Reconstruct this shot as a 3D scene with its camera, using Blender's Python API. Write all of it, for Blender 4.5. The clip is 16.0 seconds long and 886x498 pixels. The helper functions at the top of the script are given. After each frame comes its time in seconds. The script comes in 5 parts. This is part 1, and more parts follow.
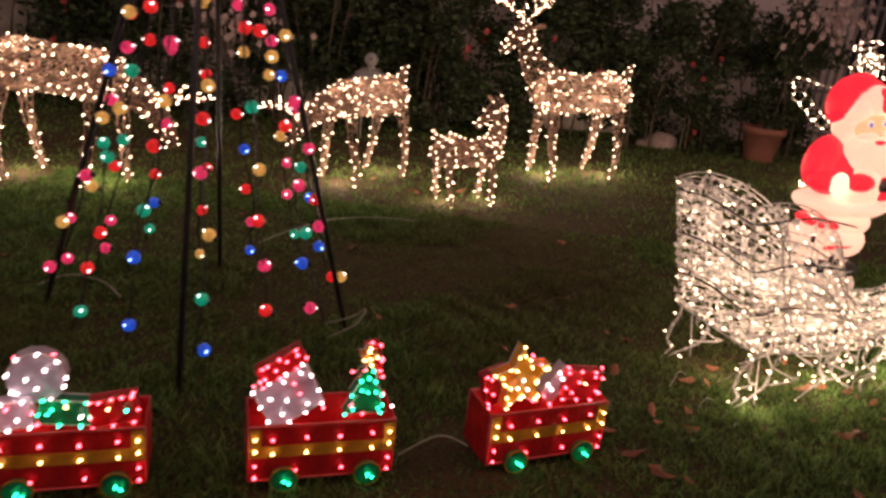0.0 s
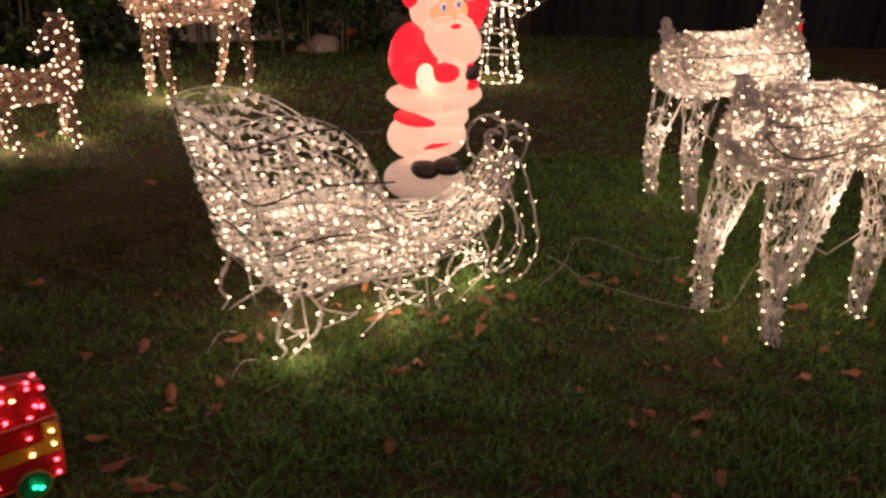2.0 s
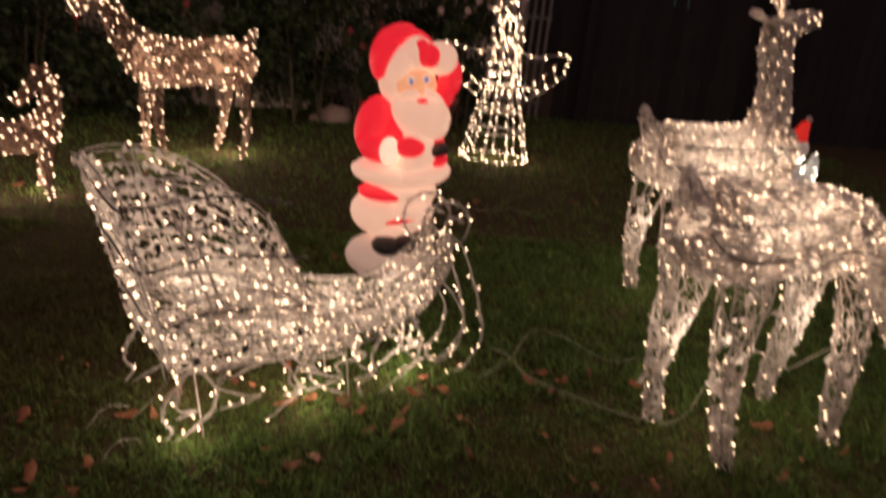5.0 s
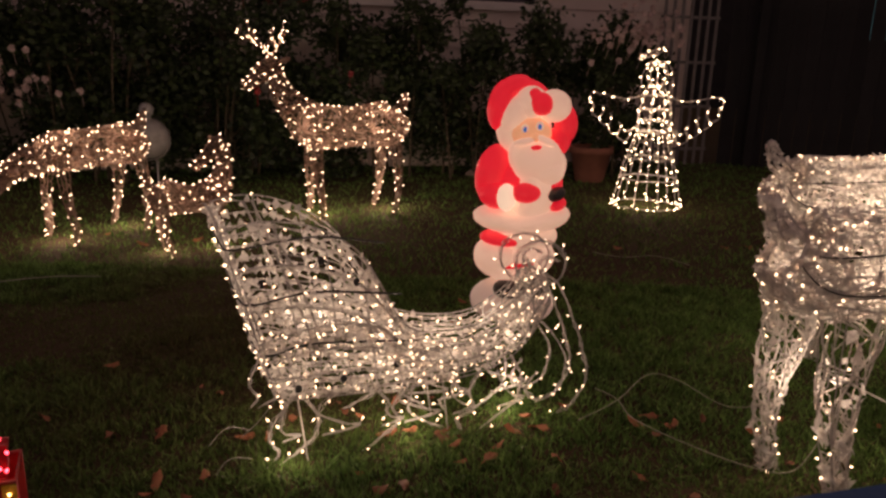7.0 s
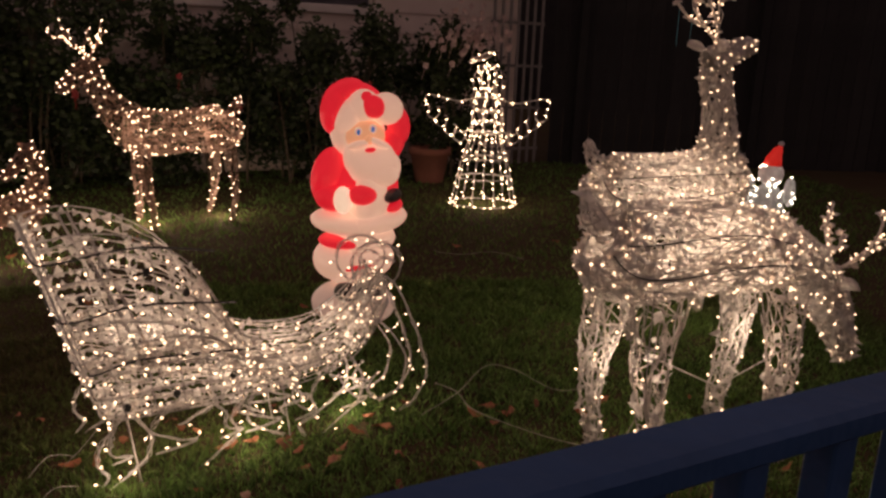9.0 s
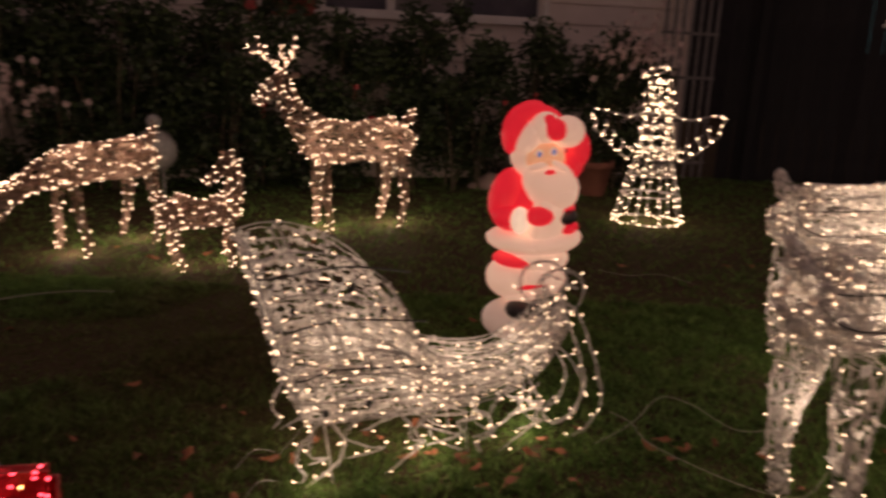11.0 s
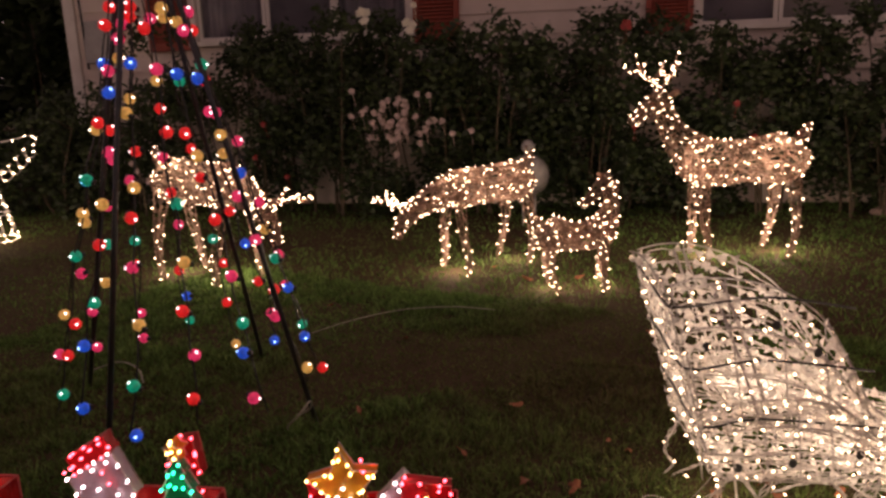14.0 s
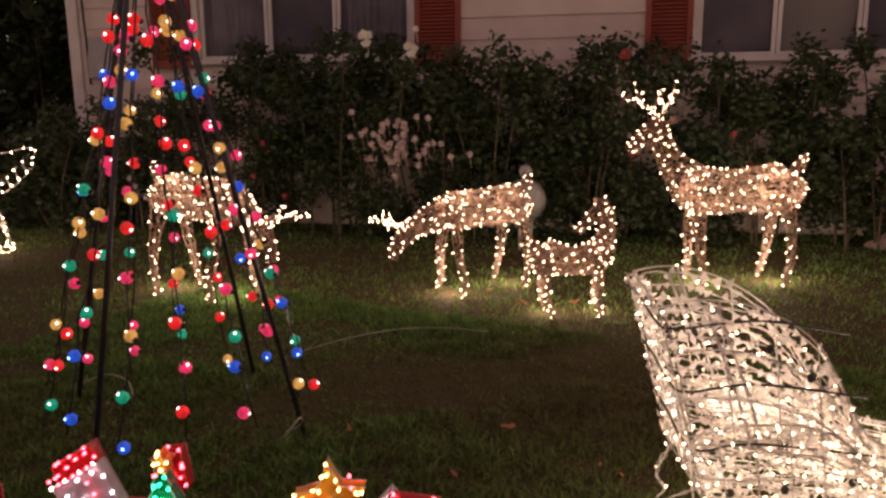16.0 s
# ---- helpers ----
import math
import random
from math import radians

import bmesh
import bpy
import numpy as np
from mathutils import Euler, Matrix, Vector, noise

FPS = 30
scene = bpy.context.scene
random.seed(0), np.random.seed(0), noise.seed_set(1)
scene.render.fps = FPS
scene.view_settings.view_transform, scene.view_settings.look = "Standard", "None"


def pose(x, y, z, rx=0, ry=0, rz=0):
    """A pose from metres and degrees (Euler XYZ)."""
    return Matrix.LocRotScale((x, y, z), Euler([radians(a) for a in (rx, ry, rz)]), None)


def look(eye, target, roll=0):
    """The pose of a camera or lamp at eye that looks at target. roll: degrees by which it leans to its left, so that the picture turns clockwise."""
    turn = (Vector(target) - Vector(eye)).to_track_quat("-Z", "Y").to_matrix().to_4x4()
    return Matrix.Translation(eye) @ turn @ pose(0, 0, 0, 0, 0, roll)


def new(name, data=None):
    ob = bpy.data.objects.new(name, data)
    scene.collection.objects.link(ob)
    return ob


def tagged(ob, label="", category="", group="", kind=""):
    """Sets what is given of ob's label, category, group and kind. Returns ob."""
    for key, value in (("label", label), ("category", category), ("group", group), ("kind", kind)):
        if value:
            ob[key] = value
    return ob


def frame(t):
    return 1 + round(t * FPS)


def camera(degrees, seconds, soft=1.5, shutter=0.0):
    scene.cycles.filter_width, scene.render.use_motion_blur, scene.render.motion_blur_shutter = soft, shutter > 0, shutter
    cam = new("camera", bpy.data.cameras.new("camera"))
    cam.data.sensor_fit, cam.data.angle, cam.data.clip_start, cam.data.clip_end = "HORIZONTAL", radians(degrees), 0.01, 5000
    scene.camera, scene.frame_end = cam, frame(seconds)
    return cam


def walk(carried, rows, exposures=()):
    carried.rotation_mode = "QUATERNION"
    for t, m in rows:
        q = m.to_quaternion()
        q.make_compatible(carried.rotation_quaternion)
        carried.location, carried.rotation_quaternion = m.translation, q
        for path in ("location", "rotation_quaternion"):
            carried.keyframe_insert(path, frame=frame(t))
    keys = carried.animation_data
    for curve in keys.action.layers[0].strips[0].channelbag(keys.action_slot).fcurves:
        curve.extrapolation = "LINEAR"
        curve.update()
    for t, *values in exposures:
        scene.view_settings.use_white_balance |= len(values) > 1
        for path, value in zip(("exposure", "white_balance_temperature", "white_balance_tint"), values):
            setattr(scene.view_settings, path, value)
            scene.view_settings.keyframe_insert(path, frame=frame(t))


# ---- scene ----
cam = camera(60.8, 16.0, soft=2.6, shutter=0.5)
PATH = [
    (0, (-0.127, -0.753, 1.214), (-0.232, 1.137, 0.57), 6.3),
    (0.5, (0.072, -0.654, 1.199), (-0.008, 1.229, 0.529), 2.2),
    (1, (0.305, -0.596, 1.183), (0.408, 1.258, 0.439), 2.8),
    (1.5, (0.502, -0.497, 1.188), (0.895, 1.307, 0.418), 3.5),
    (2, (0.679, -0.315, 1.193), (1.185, 1.443, 0.383), 3.6),
    (2.5, (0.854, -0.248, 1.163), (1.302, 1.506, 0.312), 4.5),
    (3, (1.001, -0.216, 1.183), (1.442, 1.512, 0.279), 4.1),
    (3.5, (1.074, -0.222, 1.191), (1.572, 1.489, 0.283), 1.1),
    (4, (1.079, -0.214, 1.188), (1.606, 1.488, 0.279), 0.7),
    (4.5, (1.066, -0.212, 1.189), (1.534, 1.524, 0.313), 3.1),
    (5, (1.035, -0.222, 1.178), (1.45, 1.629, 0.546), 6.4),
    (5.2, (1.028, -0.229, 1.172), (1.395, 1.662, 0.635), 6.3),
    (7.3, (1.329, -0.343, 1.167), (1.239, 1.586, 0.647), 1.3),
    (7.5, (1.339, -0.331, 1.164), (1.409, 1.599, 0.643), 1.6),
    (8, (1.361, -0.364, 1.163), (1.657, 1.55, 0.66), 1.8),
    (8.2, (1.361, -0.357, 1.162), (1.688, 1.552, 0.662), 2.0),
    (10.3, (1.277, -0.379, 1.237), (1.521, 1.539, 0.724), 2.5),
    (10.5, (1.27, -0.371, 1.247), (1.454, 1.553, 0.734), 2.5),
    (11, (1.2, -0.379, 1.252), (1.148, 1.554, 0.742), 2.3),
    (11.5, (1.128, -0.292, 1.215), (0.795, 1.608, 0.686), 1.3),
    (12, (1.092, -0.25, 1.205), (0.598, 1.61, 0.662), 0.6),
    (12.5, (1.024, -0.246, 1.19), (0.431, 1.584, 0.642), 0.9),
    (13, (1.003, -0.242, 1.192), (0.314, 1.564, 0.679), -0.1),
    (13.5, (0.995, -0.232, 1.182), (0.173, 1.534, 0.727), -1.8),
    (14, (1.005, -0.236, 1.188), (0.083, 1.484, 0.747), -2.0),
    (14.5, (1.013, -0.242, 1.176), (0.047, 1.456, 0.744), -1.7),
    (15, (1.017, -0.244, 1.177), (0.054, 1.458, 0.757), -1.5),
    (15.5, (1.011, -0.238, 1.171), (0.073, 1.486, 0.786), -0.9),
    (16, (1.009, -0.239, 1.166), (0.091, 1.498, 0.79), -0.5),
]
walk(cam, [(t, look(e, a, r)) for t, e, a, r in PATH],
     exposures=[(0, 0.7), (0.8, 0.75), (1.5, 0.7), (2.2, 0.25), (4, 0.25), (5.2, -0.05), (7.4, -0.3), (11, -0.35), (12.5, -0.35), (13.2, 0.05), (14.5, 0.6), (16, 0.8)])

# ---------------------------------------------------------------- night sky glow
world = bpy.data.worlds.new("night_sky")
scene.world = world
world.use_nodes = True
world.node_tree.nodes["Background"].inputs[0].default_value = (0.62, 0.41, 0.40, 1)
world.node_tree.nodes["Background"].inputs[1].default_value = 0.37

rng = random.Random(11)
nrng = np.random.default_rng(5)


# ---------------------------------------------------------------- materials
def mat(name, c1, c2, rough=0.6, scale=8.0, bump=0.0, metal=0.0, fine=60.0, trans=0.0, vary=0.0, spec=0.5):
    """A surface of two colours mixed by noise at two scales, with a bump."""
    m = bpy.data.materials.new(name)
    m.use_nodes = True
    nt = m.node_tree
    b = nt.nodes["Principled BSDF"]
    tc = nt.nodes.new("ShaderNodeTexCoord")
    n1, n2 = nt.nodes.new("ShaderNodeTexNoise"), nt.nodes.new("ShaderNodeTexNoise")
    n1.inputs["Scale"].default_value, n2.inputs["Scale"].default_value = scale, fine
    n1.inputs["Detail"].default_value = 5
    add = nt.nodes.new("ShaderNodeMath")
    add.operation = "MULTIPLY_ADD"
    add.inputs[1].default_value = 0.45
    mr = nt.nodes.new("ShaderNodeMapRange")
    mr.inputs[1].default_value, mr.inputs[2].default_value = 0.5, 0.95
    mix = nt.nodes.new("ShaderNodeMix")
    mix.data_type = "RGBA"
    mix.inputs[6].default_value, mix.inputs[7].default_value = (*c1, 1), (*c2, 1)
    for n in (n1, n2):
        nt.links.new(tc.outputs["Object"], n.inputs["Vector"])
    nt.links.new(n2.outputs[0], add.inputs[0])
    nt.links.new(n1.outputs[0], add.inputs[2])
    nt.links.new(add.outputs[0], mr.inputs[0])
    nt.links.new(mr.outputs[0], mix.inputs[0])
    col = mix.outputs[2]
    if vary:
        oi = nt.nodes.new("ShaderNodeObjectInfo")
        geo = nt.nodes.new("ShaderNodeNewGeometry")
        sm = nt.nodes.new("ShaderNodeMath")
        sm.operation = "ADD"
        fr = nt.nodes.new("ShaderNodeMath")
        fr.operation = "FRACT"
        rg = nt.nodes.new("ShaderNodeMapRange")
        rg.inputs[3].default_value, rg.inputs[4].default_value = 1 - vary, 1 + vary
        hsv = nt.nodes.new("ShaderNodeHueSaturation")
        nt.links.new(oi.outputs["Random"], sm.inputs[0])
        nt.links.new(geo.outputs["Random Per Island"], sm.inputs[1])
        nt.links.new(sm.outputs[0], fr.inputs[0])
        nt.links.new(fr.outputs[0], rg.inputs[0])
        nt.links.new(rg.outputs[0], hsv.inputs["Value"])
        nt.links.new(col, hsv.inputs["Color"])
        col = hsv.outputs[0]
    nt.links.new(col, b.inputs["Base Color"])
    b.inputs["Roughness"].default_value, b.inputs["Metallic"].default_value = rough, metal
    b.inputs["Specular IOR Level"].default_value = spec
    if trans:
        tr = nt.nodes.new("ShaderNodeBsdfTranslucent")
        ms = nt.nodes.new("ShaderNodeMixShader")
        ms.inputs[0].default_value = trans
        nt.links.new(col, tr.inputs[0])
        nt.links.new(b.outputs[0], ms.inputs[1])
        nt.links.new(tr.outputs[0], ms.inputs[2])
        nt.links.new(ms.outputs[0], nt.nodes["Material Output"].inputs[0])
    if bump:
        bp = nt.nodes.new("ShaderNodeBump")
        bp.inputs["Strength"].default_value = bump
        bp.inputs["Distance"].default_value = 0.01
        nt.links.new(n2.outputs[0], bp.inputs["Height"])
        nt.links.new(bp.outputs[0], b.inputs["Normal"])
    return m


def glow(name, colour, strength, base=None, rough=0.3):
    """A surface lit from inside: a bulb or a lamp's plastic shell."""
    m = bpy.data.materials.new(name)
    m.use_nodes = True
    b = m.node_tree.nodes["Principled BSDF"]
    b.inputs["Base Color"].default_value = (*(base or colour), 1)
    b.inputs["Roughness"].default_value = rough
    b.inputs["Emission Color"].default_value = (*colour, 1)
    b.inputs["Emission Strength"].default_value = strength
    return m


def shell(name, colour, strength, base, scale=9.0, spread=(0.72, 1.2)):
    """Blow-moulded plastic with a lamp inside: noise in the emission paints its uneven glow."""
    m = glow(name, colour, strength, base, 0.42)
    nt = m.node_tree
    b = nt.nodes["Principled BSDF"]
    tc, n = nt.nodes.new("ShaderNodeTexCoord"), nt.nodes.new("ShaderNodeTexNoise")
    n.inputs["Scale"].default_value = scale
    mr = nt.nodes.new("ShaderNodeMapRange")
    mr.inputs[3].default_value, mr.inputs[4].default_value = strength * spread[0], strength * spread[1]
    nt.links.new(tc.outputs["Object"], n.inputs["Vector"])
    nt.links.new(n.outputs[0], mr.inputs[0])
    nt.links.new(mr.outputs[0], b.inputs["Emission Strength"])
    return m


WARM = (1.0, 0.64, 0.40)
STRING = (1.0, 0.75, 0.56)
M_BULB = glow("warm_bulb", WARM, 10)
M_BULB_NEAR = glow("warm_bulb_clear", WARM, 6.5)
M_BULB_ANGEL = glow("warm_bulb_cool", (1.0, 0.66, 0.40), 16)
M_VINE = mat("brown_vine", (0.34, 0.21, 0.15), (0.50, 0.35, 0.27), 0.7, 30, vary=0.3, trans=0.4)
M_WIRE = mat("grey_wire", (0.40, 0.37, 0.34), (0.54, 0.50, 0.47), 0.45, 20, metal=0.2)
M_WHITE = mat("white_wire", (0.70, 0.65, 0.61), (0.82, 0.78, 0.74), 0.4, 30, vary=0.2, trans=0.45)
M_ICE = mat("clear_plastic_leaf", (0.70, 0.65, 0.61), (0.88, 0.84, 0.80), 0.2, 40, vary=0.22, trans=0.62)
M_DARKWIRE = mat("dark_wire", (0.03, 0.03, 0.025), (0.06, 0.055, 0.05), 0.5, 20)
M_BLACK = mat("black_pole", (0.012, 0.012, 0.012), (0.03, 0.03, 0.03), 0.35, 20)
M_SOIL = mat("lawn_soil", (0.060, 0.036, 0.022), (0.070, 0.058, 0.026), 0.95, 1.4, 0.8, fine=90, spec=0.1)
M_LEAFLITTER = mat("dry_leaf", (0.22, 0.070, 0.030), (0.36, 0.15, 0.07), 0.7, 15, 0.3, vary=0.4, trans=0.2)
M_SIDING = mat("cream_siding", (0.62, 0.51, 0.44), (0.72, 0.61, 0.53), 0.65, 3, 0.15, fine=120, vary=0.05)
M_TRIM = mat("white_trim", (0.62, 0.56, 0.50), (0.74, 0.68, 0.62), 0.55, 6, 0.1)
M_SHUTTER = mat("red_brown_shutter", (0.24, 0.046, 0.026), (0.31, 0.070, 0.040), 0.6, 8, 0.2, vary=0.12)
M_CURTAIN = mat("grey_curtain", (0.16, 0.14, 0.17), (0.26, 0.22, 0.25), 0.9, 5)
M_BLIND = mat("pale_blind", (0.42, 0.36, 0.34), (0.52, 0.46, 0.43), 0.8, 5)
M_LEAF = mat("shrub_leaf", (0.022, 0.036, 0.012), (0.058, 0.080, 0.026), 0.55, 6, vary=0.6, trans=0.25)
M_STEM = mat("shrub_stem", (0.06, 0.045, 0.025), (0.13, 0.10, 0.06), 0.8, 20)
M_PINK = mat("pale_pink_petal", (0.48, 0.34, 0.32), (0.62, 0.48, 0.44), 0.6, 30, vary=0.25, trans=0.3)
M_PETAL = mat("white_petal", (0.72, 0.66, 0.55), (0.82, 0.78, 0.66), 0.6, 30, vary=0.1, trans=0.3)
M_RED = mat("red_petal", (0.22, 0.018, 0.018), (0.34, 0.04, 0.035), 0.5, 30, vary=0.2, trans=0.2)
M_BLUE = mat("navy_paint", (0.016, 0.058, 0.16), (0.024, 0.078, 0.21), 0.6, 9, 0.35, fine=45)
M_CORD = mat("pale_cord", (0.24, 0.24, 0.17), (0.34, 0.33, 0.25), 0.5, 20)
M_STONE = mat("pale_stone", (0.28, 0.19, 0.16), (0.40, 0.30, 0.26), 0.9, 8, 0.6)
M_GREYBIRD = mat("grey_resin", (0.22, 0.20, 0.19), (0.34, 0.31, 0.29), 0.8, 14, 0.5)
# near-black: the night's dark is put into the colour of fence and neighbour house
M_NIGHT_BLACK = mat("night_dark_fence", (0.010, 0.009, 0.009), (0.020, 0.018, 0.017), 0.85, 5, 0.4, vary=0.3)
M_LATTICE = mat("grey_lattice", (0.15, 0.13, 0.12), (0.23, 0.21, 0.19), 0.8, 8, 0.3)
M_TERRA = mat("terracotta", (0.19, 0.068, 0.042), (0.26, 0.10, 0.065), 0.85, 9, 0.4)


def grass_material():
    m = mat("grass_blade", (0.095, 0.170, 0.040), (0.155, 0.240, 0.064), 0.6, 7.0, vary=0.65, trans=0.35, spec=0.2)
    nt = m.node_tree
    b = nt.nodes["Principled BSDF"]
    old = b.inputs["Base Color"].links[0].from_socket
    tc, n = nt.nodes.new("ShaderNodeTexCoord"), nt.nodes.new("ShaderNodeTexNoise")
    n.inputs["Scale"].default_value = 0.55
    n.inputs["Detail"].default_value = 4
    mr = nt.nodes.new("ShaderNodeMapRange")
    mr.inputs[1].default_value, mr.inputs[2].default_value = 0.53, 0.74
    mix = nt.nodes.new("ShaderNodeMix")
    mix.data_type = "RGBA"
    mix.inputs[7].default_value = (0.110, 0.075, 0.036, 1)
    nt.links.new(tc.outputs["Object"], n.inputs["Vector"])
    worn = nt.nodes.new("ShaderNodeVectorMath")
    worn.operation = "DISTANCE"
    worn.inputs[1].default_value = (-0.1, 2.45, 0)
    near = nt.nodes.new("ShaderNodeMapRange")
    near.inputs[1].default_value, near.inputs[2].default_value = 0.3, 1.5
    near.inputs[3].default_value, near.inputs[4].default_value = 0.20, 0.0
    both = nt.nodes.new("ShaderNodeMath")
    nt.links.new(tc.outputs["Object"], worn.inputs[0])
    nt.links.new(worn.outputs["Value"], near.inputs[0])
    nt.links.new(n.outputs[0], both.inputs[0])
    nt.links.new(near.outputs[0], both.inputs[1])
    nt.links.new(both.outputs[0], mr.inputs[0])
    nt.links.new(mr.outputs[0], mix.inputs[0])
    nt.links.new(old, mix.inputs[6])
    nt.links.new(mix.outputs[2], b.inputs["Base Color"])
    return m


M_GRASS = grass_material()


# ---------------------------------------------------------------- mesh helpers
class Geo:
    """Collects vertices and faces, each face with a material slot."""

    def __init__(self):
        self.v, self.f, self.s = [], [], []

    def add(self, verts, faces, slot=0):
        o = len(self.v)
        self.v.extend([tuple(p) for p in verts])
        self.f.extend([tuple(i + o for i in q) for q in faces])
        self.s.extend([slot] * len(faces))

    def strand(self, pts, r, slot=0, n=3, closed=False):
        """A thin wire along the points."""
        pts = [Vector(p) for p in pts]
        k = len(pts)
        if k < 2:
            return
        vs = []
        for i, p in enumerate(pts):
            if closed:
                t = pts[(i + 1) % k] - pts[i - 1]
            else:
                t = pts[min(i + 1, k - 1)] - pts[max(i - 1, 0)]
            if t.length < 1e-9:
                t = Vector((0, 0, 1))
            t.normalize()
            a = t.cross(Vector((0.31, 0.17, 0.93)))
            if a.length < 0.05:
                a = t.cross(Vector((1, 0, 0)))
            a.normalize()
            b = t.cross(a)
            rr = r[i] if isinstance(r, (list, tuple)) else r
            for j in range(n):
                w = 2 * math.pi * j / n
                vs.append(p + (a * math.cos(w) + b * math.sin(w)) * rr)
        fs = []
        for i in range(k if closed else k - 1):
            i2 = (i + 1) % k
            for j in range(n):
                j2 = (j + 1) % n
                fs.append((i * n + j, i * n + j2, i2 * n + j2, i2 * n + j))
        if not closed:
            fs.append(tuple(range(n - 1, -1, -1)))
            fs.append(tuple((k - 1) * n + j for j in range(n)))
        self.add(vs, fs, slot)

    def bulb(self, p, d, r, long=1.5, slot=0):
        """A small pointed lamp."""
        p, d = Vector(p), Vector(d).normalized()
        a = d.cross(Vector((0.2, 0.3, 0.9)))
        a = a.normalized() if a.length > 0.05 else d.orthogonal().normalized()
        b = d.cross(a)
        vs = [p - d * r * long]
        for q, h in ((0.92, -0.35), (0.86, 0.45)):
            for j in range(5):
                w = 2 * math.pi * (j + (0.5 if h > 0 else 0)) / 5
                vs.append(p + (a * math.cos(w) + b * math.sin(w)) * r * q + d * r * long * h)
        vs.append(p + d * r * long)
        fs = []
        for j in range(5):
            j2 = (j + 1) % 5
            fs += [(0, 1 + j2, 1 + j), (1 + j, 1 + j2, 6 + j), (1 + j2, 6 + j2, 6 + j), (6 + j, 6 + j2, 11)]
        self.add(vs, fs, slot)

    def ball(self, c, r, nu=14, nv=9, slot=0, rot=None):
        """An ellipsoid with radii r at c."""
        c = Vector(c)
        r = Vector(r) if isinstance(r, (list, tuple)) else Vector((r, r, r))
        vs = []
        for i in range(nv + 1):
            th = math.pi * i / nv
            for j in range(nu):
                ph = 2 * math.pi * j / nu
                q = Vector((r.x * math.sin(th) * math.cos(ph), r.y * math.sin(th) * math.sin(ph), r.z * math.cos(th)))
                vs.append(c + (rot @ q if rot else q))
        fs = []
        for i in range(nv):
            for j in range(nu):
                j2 = (j + 1) % nu
                fs.append((i * nu + j, (i + 1) * nu + j, (i + 1) * nu + j2, i * nu + j2))
        self.add(vs, fs, slot)

    def box(self, lo, hi, slot=0, bev=0.0):
        x0, y0, z0 = lo
        x1, y1, z1 = hi
        if bev <= 0:
            vs = [(x, y, z) for x in (x0, x1) for y in (y0, y1) for z in (z0, z1)]
            fs = [(0, 1, 3, 2), (4, 6, 7, 5), (0, 4, 5, 1), (2, 3, 7, 6), (0, 2, 6, 4), (1, 5, 7, 3)]
            self.add(vs, fs, slot)
            return
        bm = bmesh.new()
        bmesh.ops.create_cube(bm, size=1)
        for v in bm.verts:
            v.co = Vector(((v.co.x + 0.5) * (x1 - x0) + x0, (v.co.y + 0.5) * (y1 - y0) + y0, (v.co.z + 0.5) * (z1 - z0) + z0))
        bmesh.ops.bevel(bm, geom=bm.edges, offset=bev, segments=1, affect="EDGES")
        self.add([v.co[:] for v in bm.verts], [[v.index for v in q.verts] for q in bm.faces], slot)
        bm.free()

    def prism(self, outline, y0, y1, slot=0):
        """A flat plate: an outline of (x, z) with thickness along y."""
        n = len(outline)
        vs = [(x, y0, z) for x, z in outline] + [(x, y1, z) for x, z in outline]
        fs = [tuple(range(n)), tuple(range(2 * n - 1, n - 1, -1))]
        fs += [(i, i + n, (i + 1) % n + n, (i + 1) % n) for i in range(n)]
        self.add(vs, fs, slot)

    def mesh(self, name, mats, smooth=True):
        me = bpy.data.meshes.new(name)
        me.from_pydata(self.v, [], self.f)
        for m in mats:
            me.materials.append(m)
        if len(mats) > 1:
            me.polygons.foreach_set("material_index", self.s)
        if smooth:
            me.polygons.foreach_set("use_smooth", [True] * len(me.polygons))
        me.update()
        return me


def part(name, geo, mats, parent=None, label="", smooth=True, kind=""):
    me = geo if isinstance(geo, bpy.types.Mesh) else geo.mesh(name, mats if isinstance(mats, (list, tuple)) else [mats], smooth)
    ob = new(name, me)
    if parent is not None:
        ob.parent = parent
    if label or kind:
        tagged(ob, label, kind=kind)
    return ob


def thing(name, m, label, category, group="", kind=""):
    ob = new(name)
    ob.empty_display_size = 0.1
    ob.matrix_basis = m
    return tagged(ob, label, category, group, kind)


def spline(ps, u):
    """Catmull-Rom through tuples of numbers, u from 0 to 1."""
    k = len(ps) - 1
    x = min(max(u, 0), 1) * k
    i = min(int(x), k - 1)
    t = x - i
    p0, p1, p2, p3 = ps[max(i - 1, 0)], ps[i], ps[i + 1], ps[min(i + 2, k)]
    return [0.5 * (2 * b + (c - a) * t + (2 * a - 5 * b + 4 * c - d) * t * t + (3 * b - a - 3 * c + d) * t ** 3)
            for a, b, c, d in zip(p0, p1, p2, p3)]


def curve_pts(ps, n):
    return [Vector(spline(ps, i / (n - 1))[:3]) for i in range(n)]


def hull(ctrl):
    """The surface of a limb: ctrl rows are x, y, z, side radius, upper radius. Returns place and outward normal at (u, angle)."""
    def at(u, w, grow=0.0):
        c = spline(ctrl, u)
        a, b = spline(ctrl, max(u - 0.02, 0)), spline(ctrl, min(u + 0.02, 1))
        t = Vector([q - p for p, q in zip(a[:3], b[:3])]).normalized()
        s = Vector((0, 1, 0)) - t * t.y
        s = s.normalized() if s.length > 0.1 else Vector((1, 0, 0))
        up = t.cross(s)
        d = s * math.cos(w) * (c[3] + grow) + up * math.sin(w) * (c[4] + grow)
        return Vector(c[:3]) + d, d.normalized()
    return at


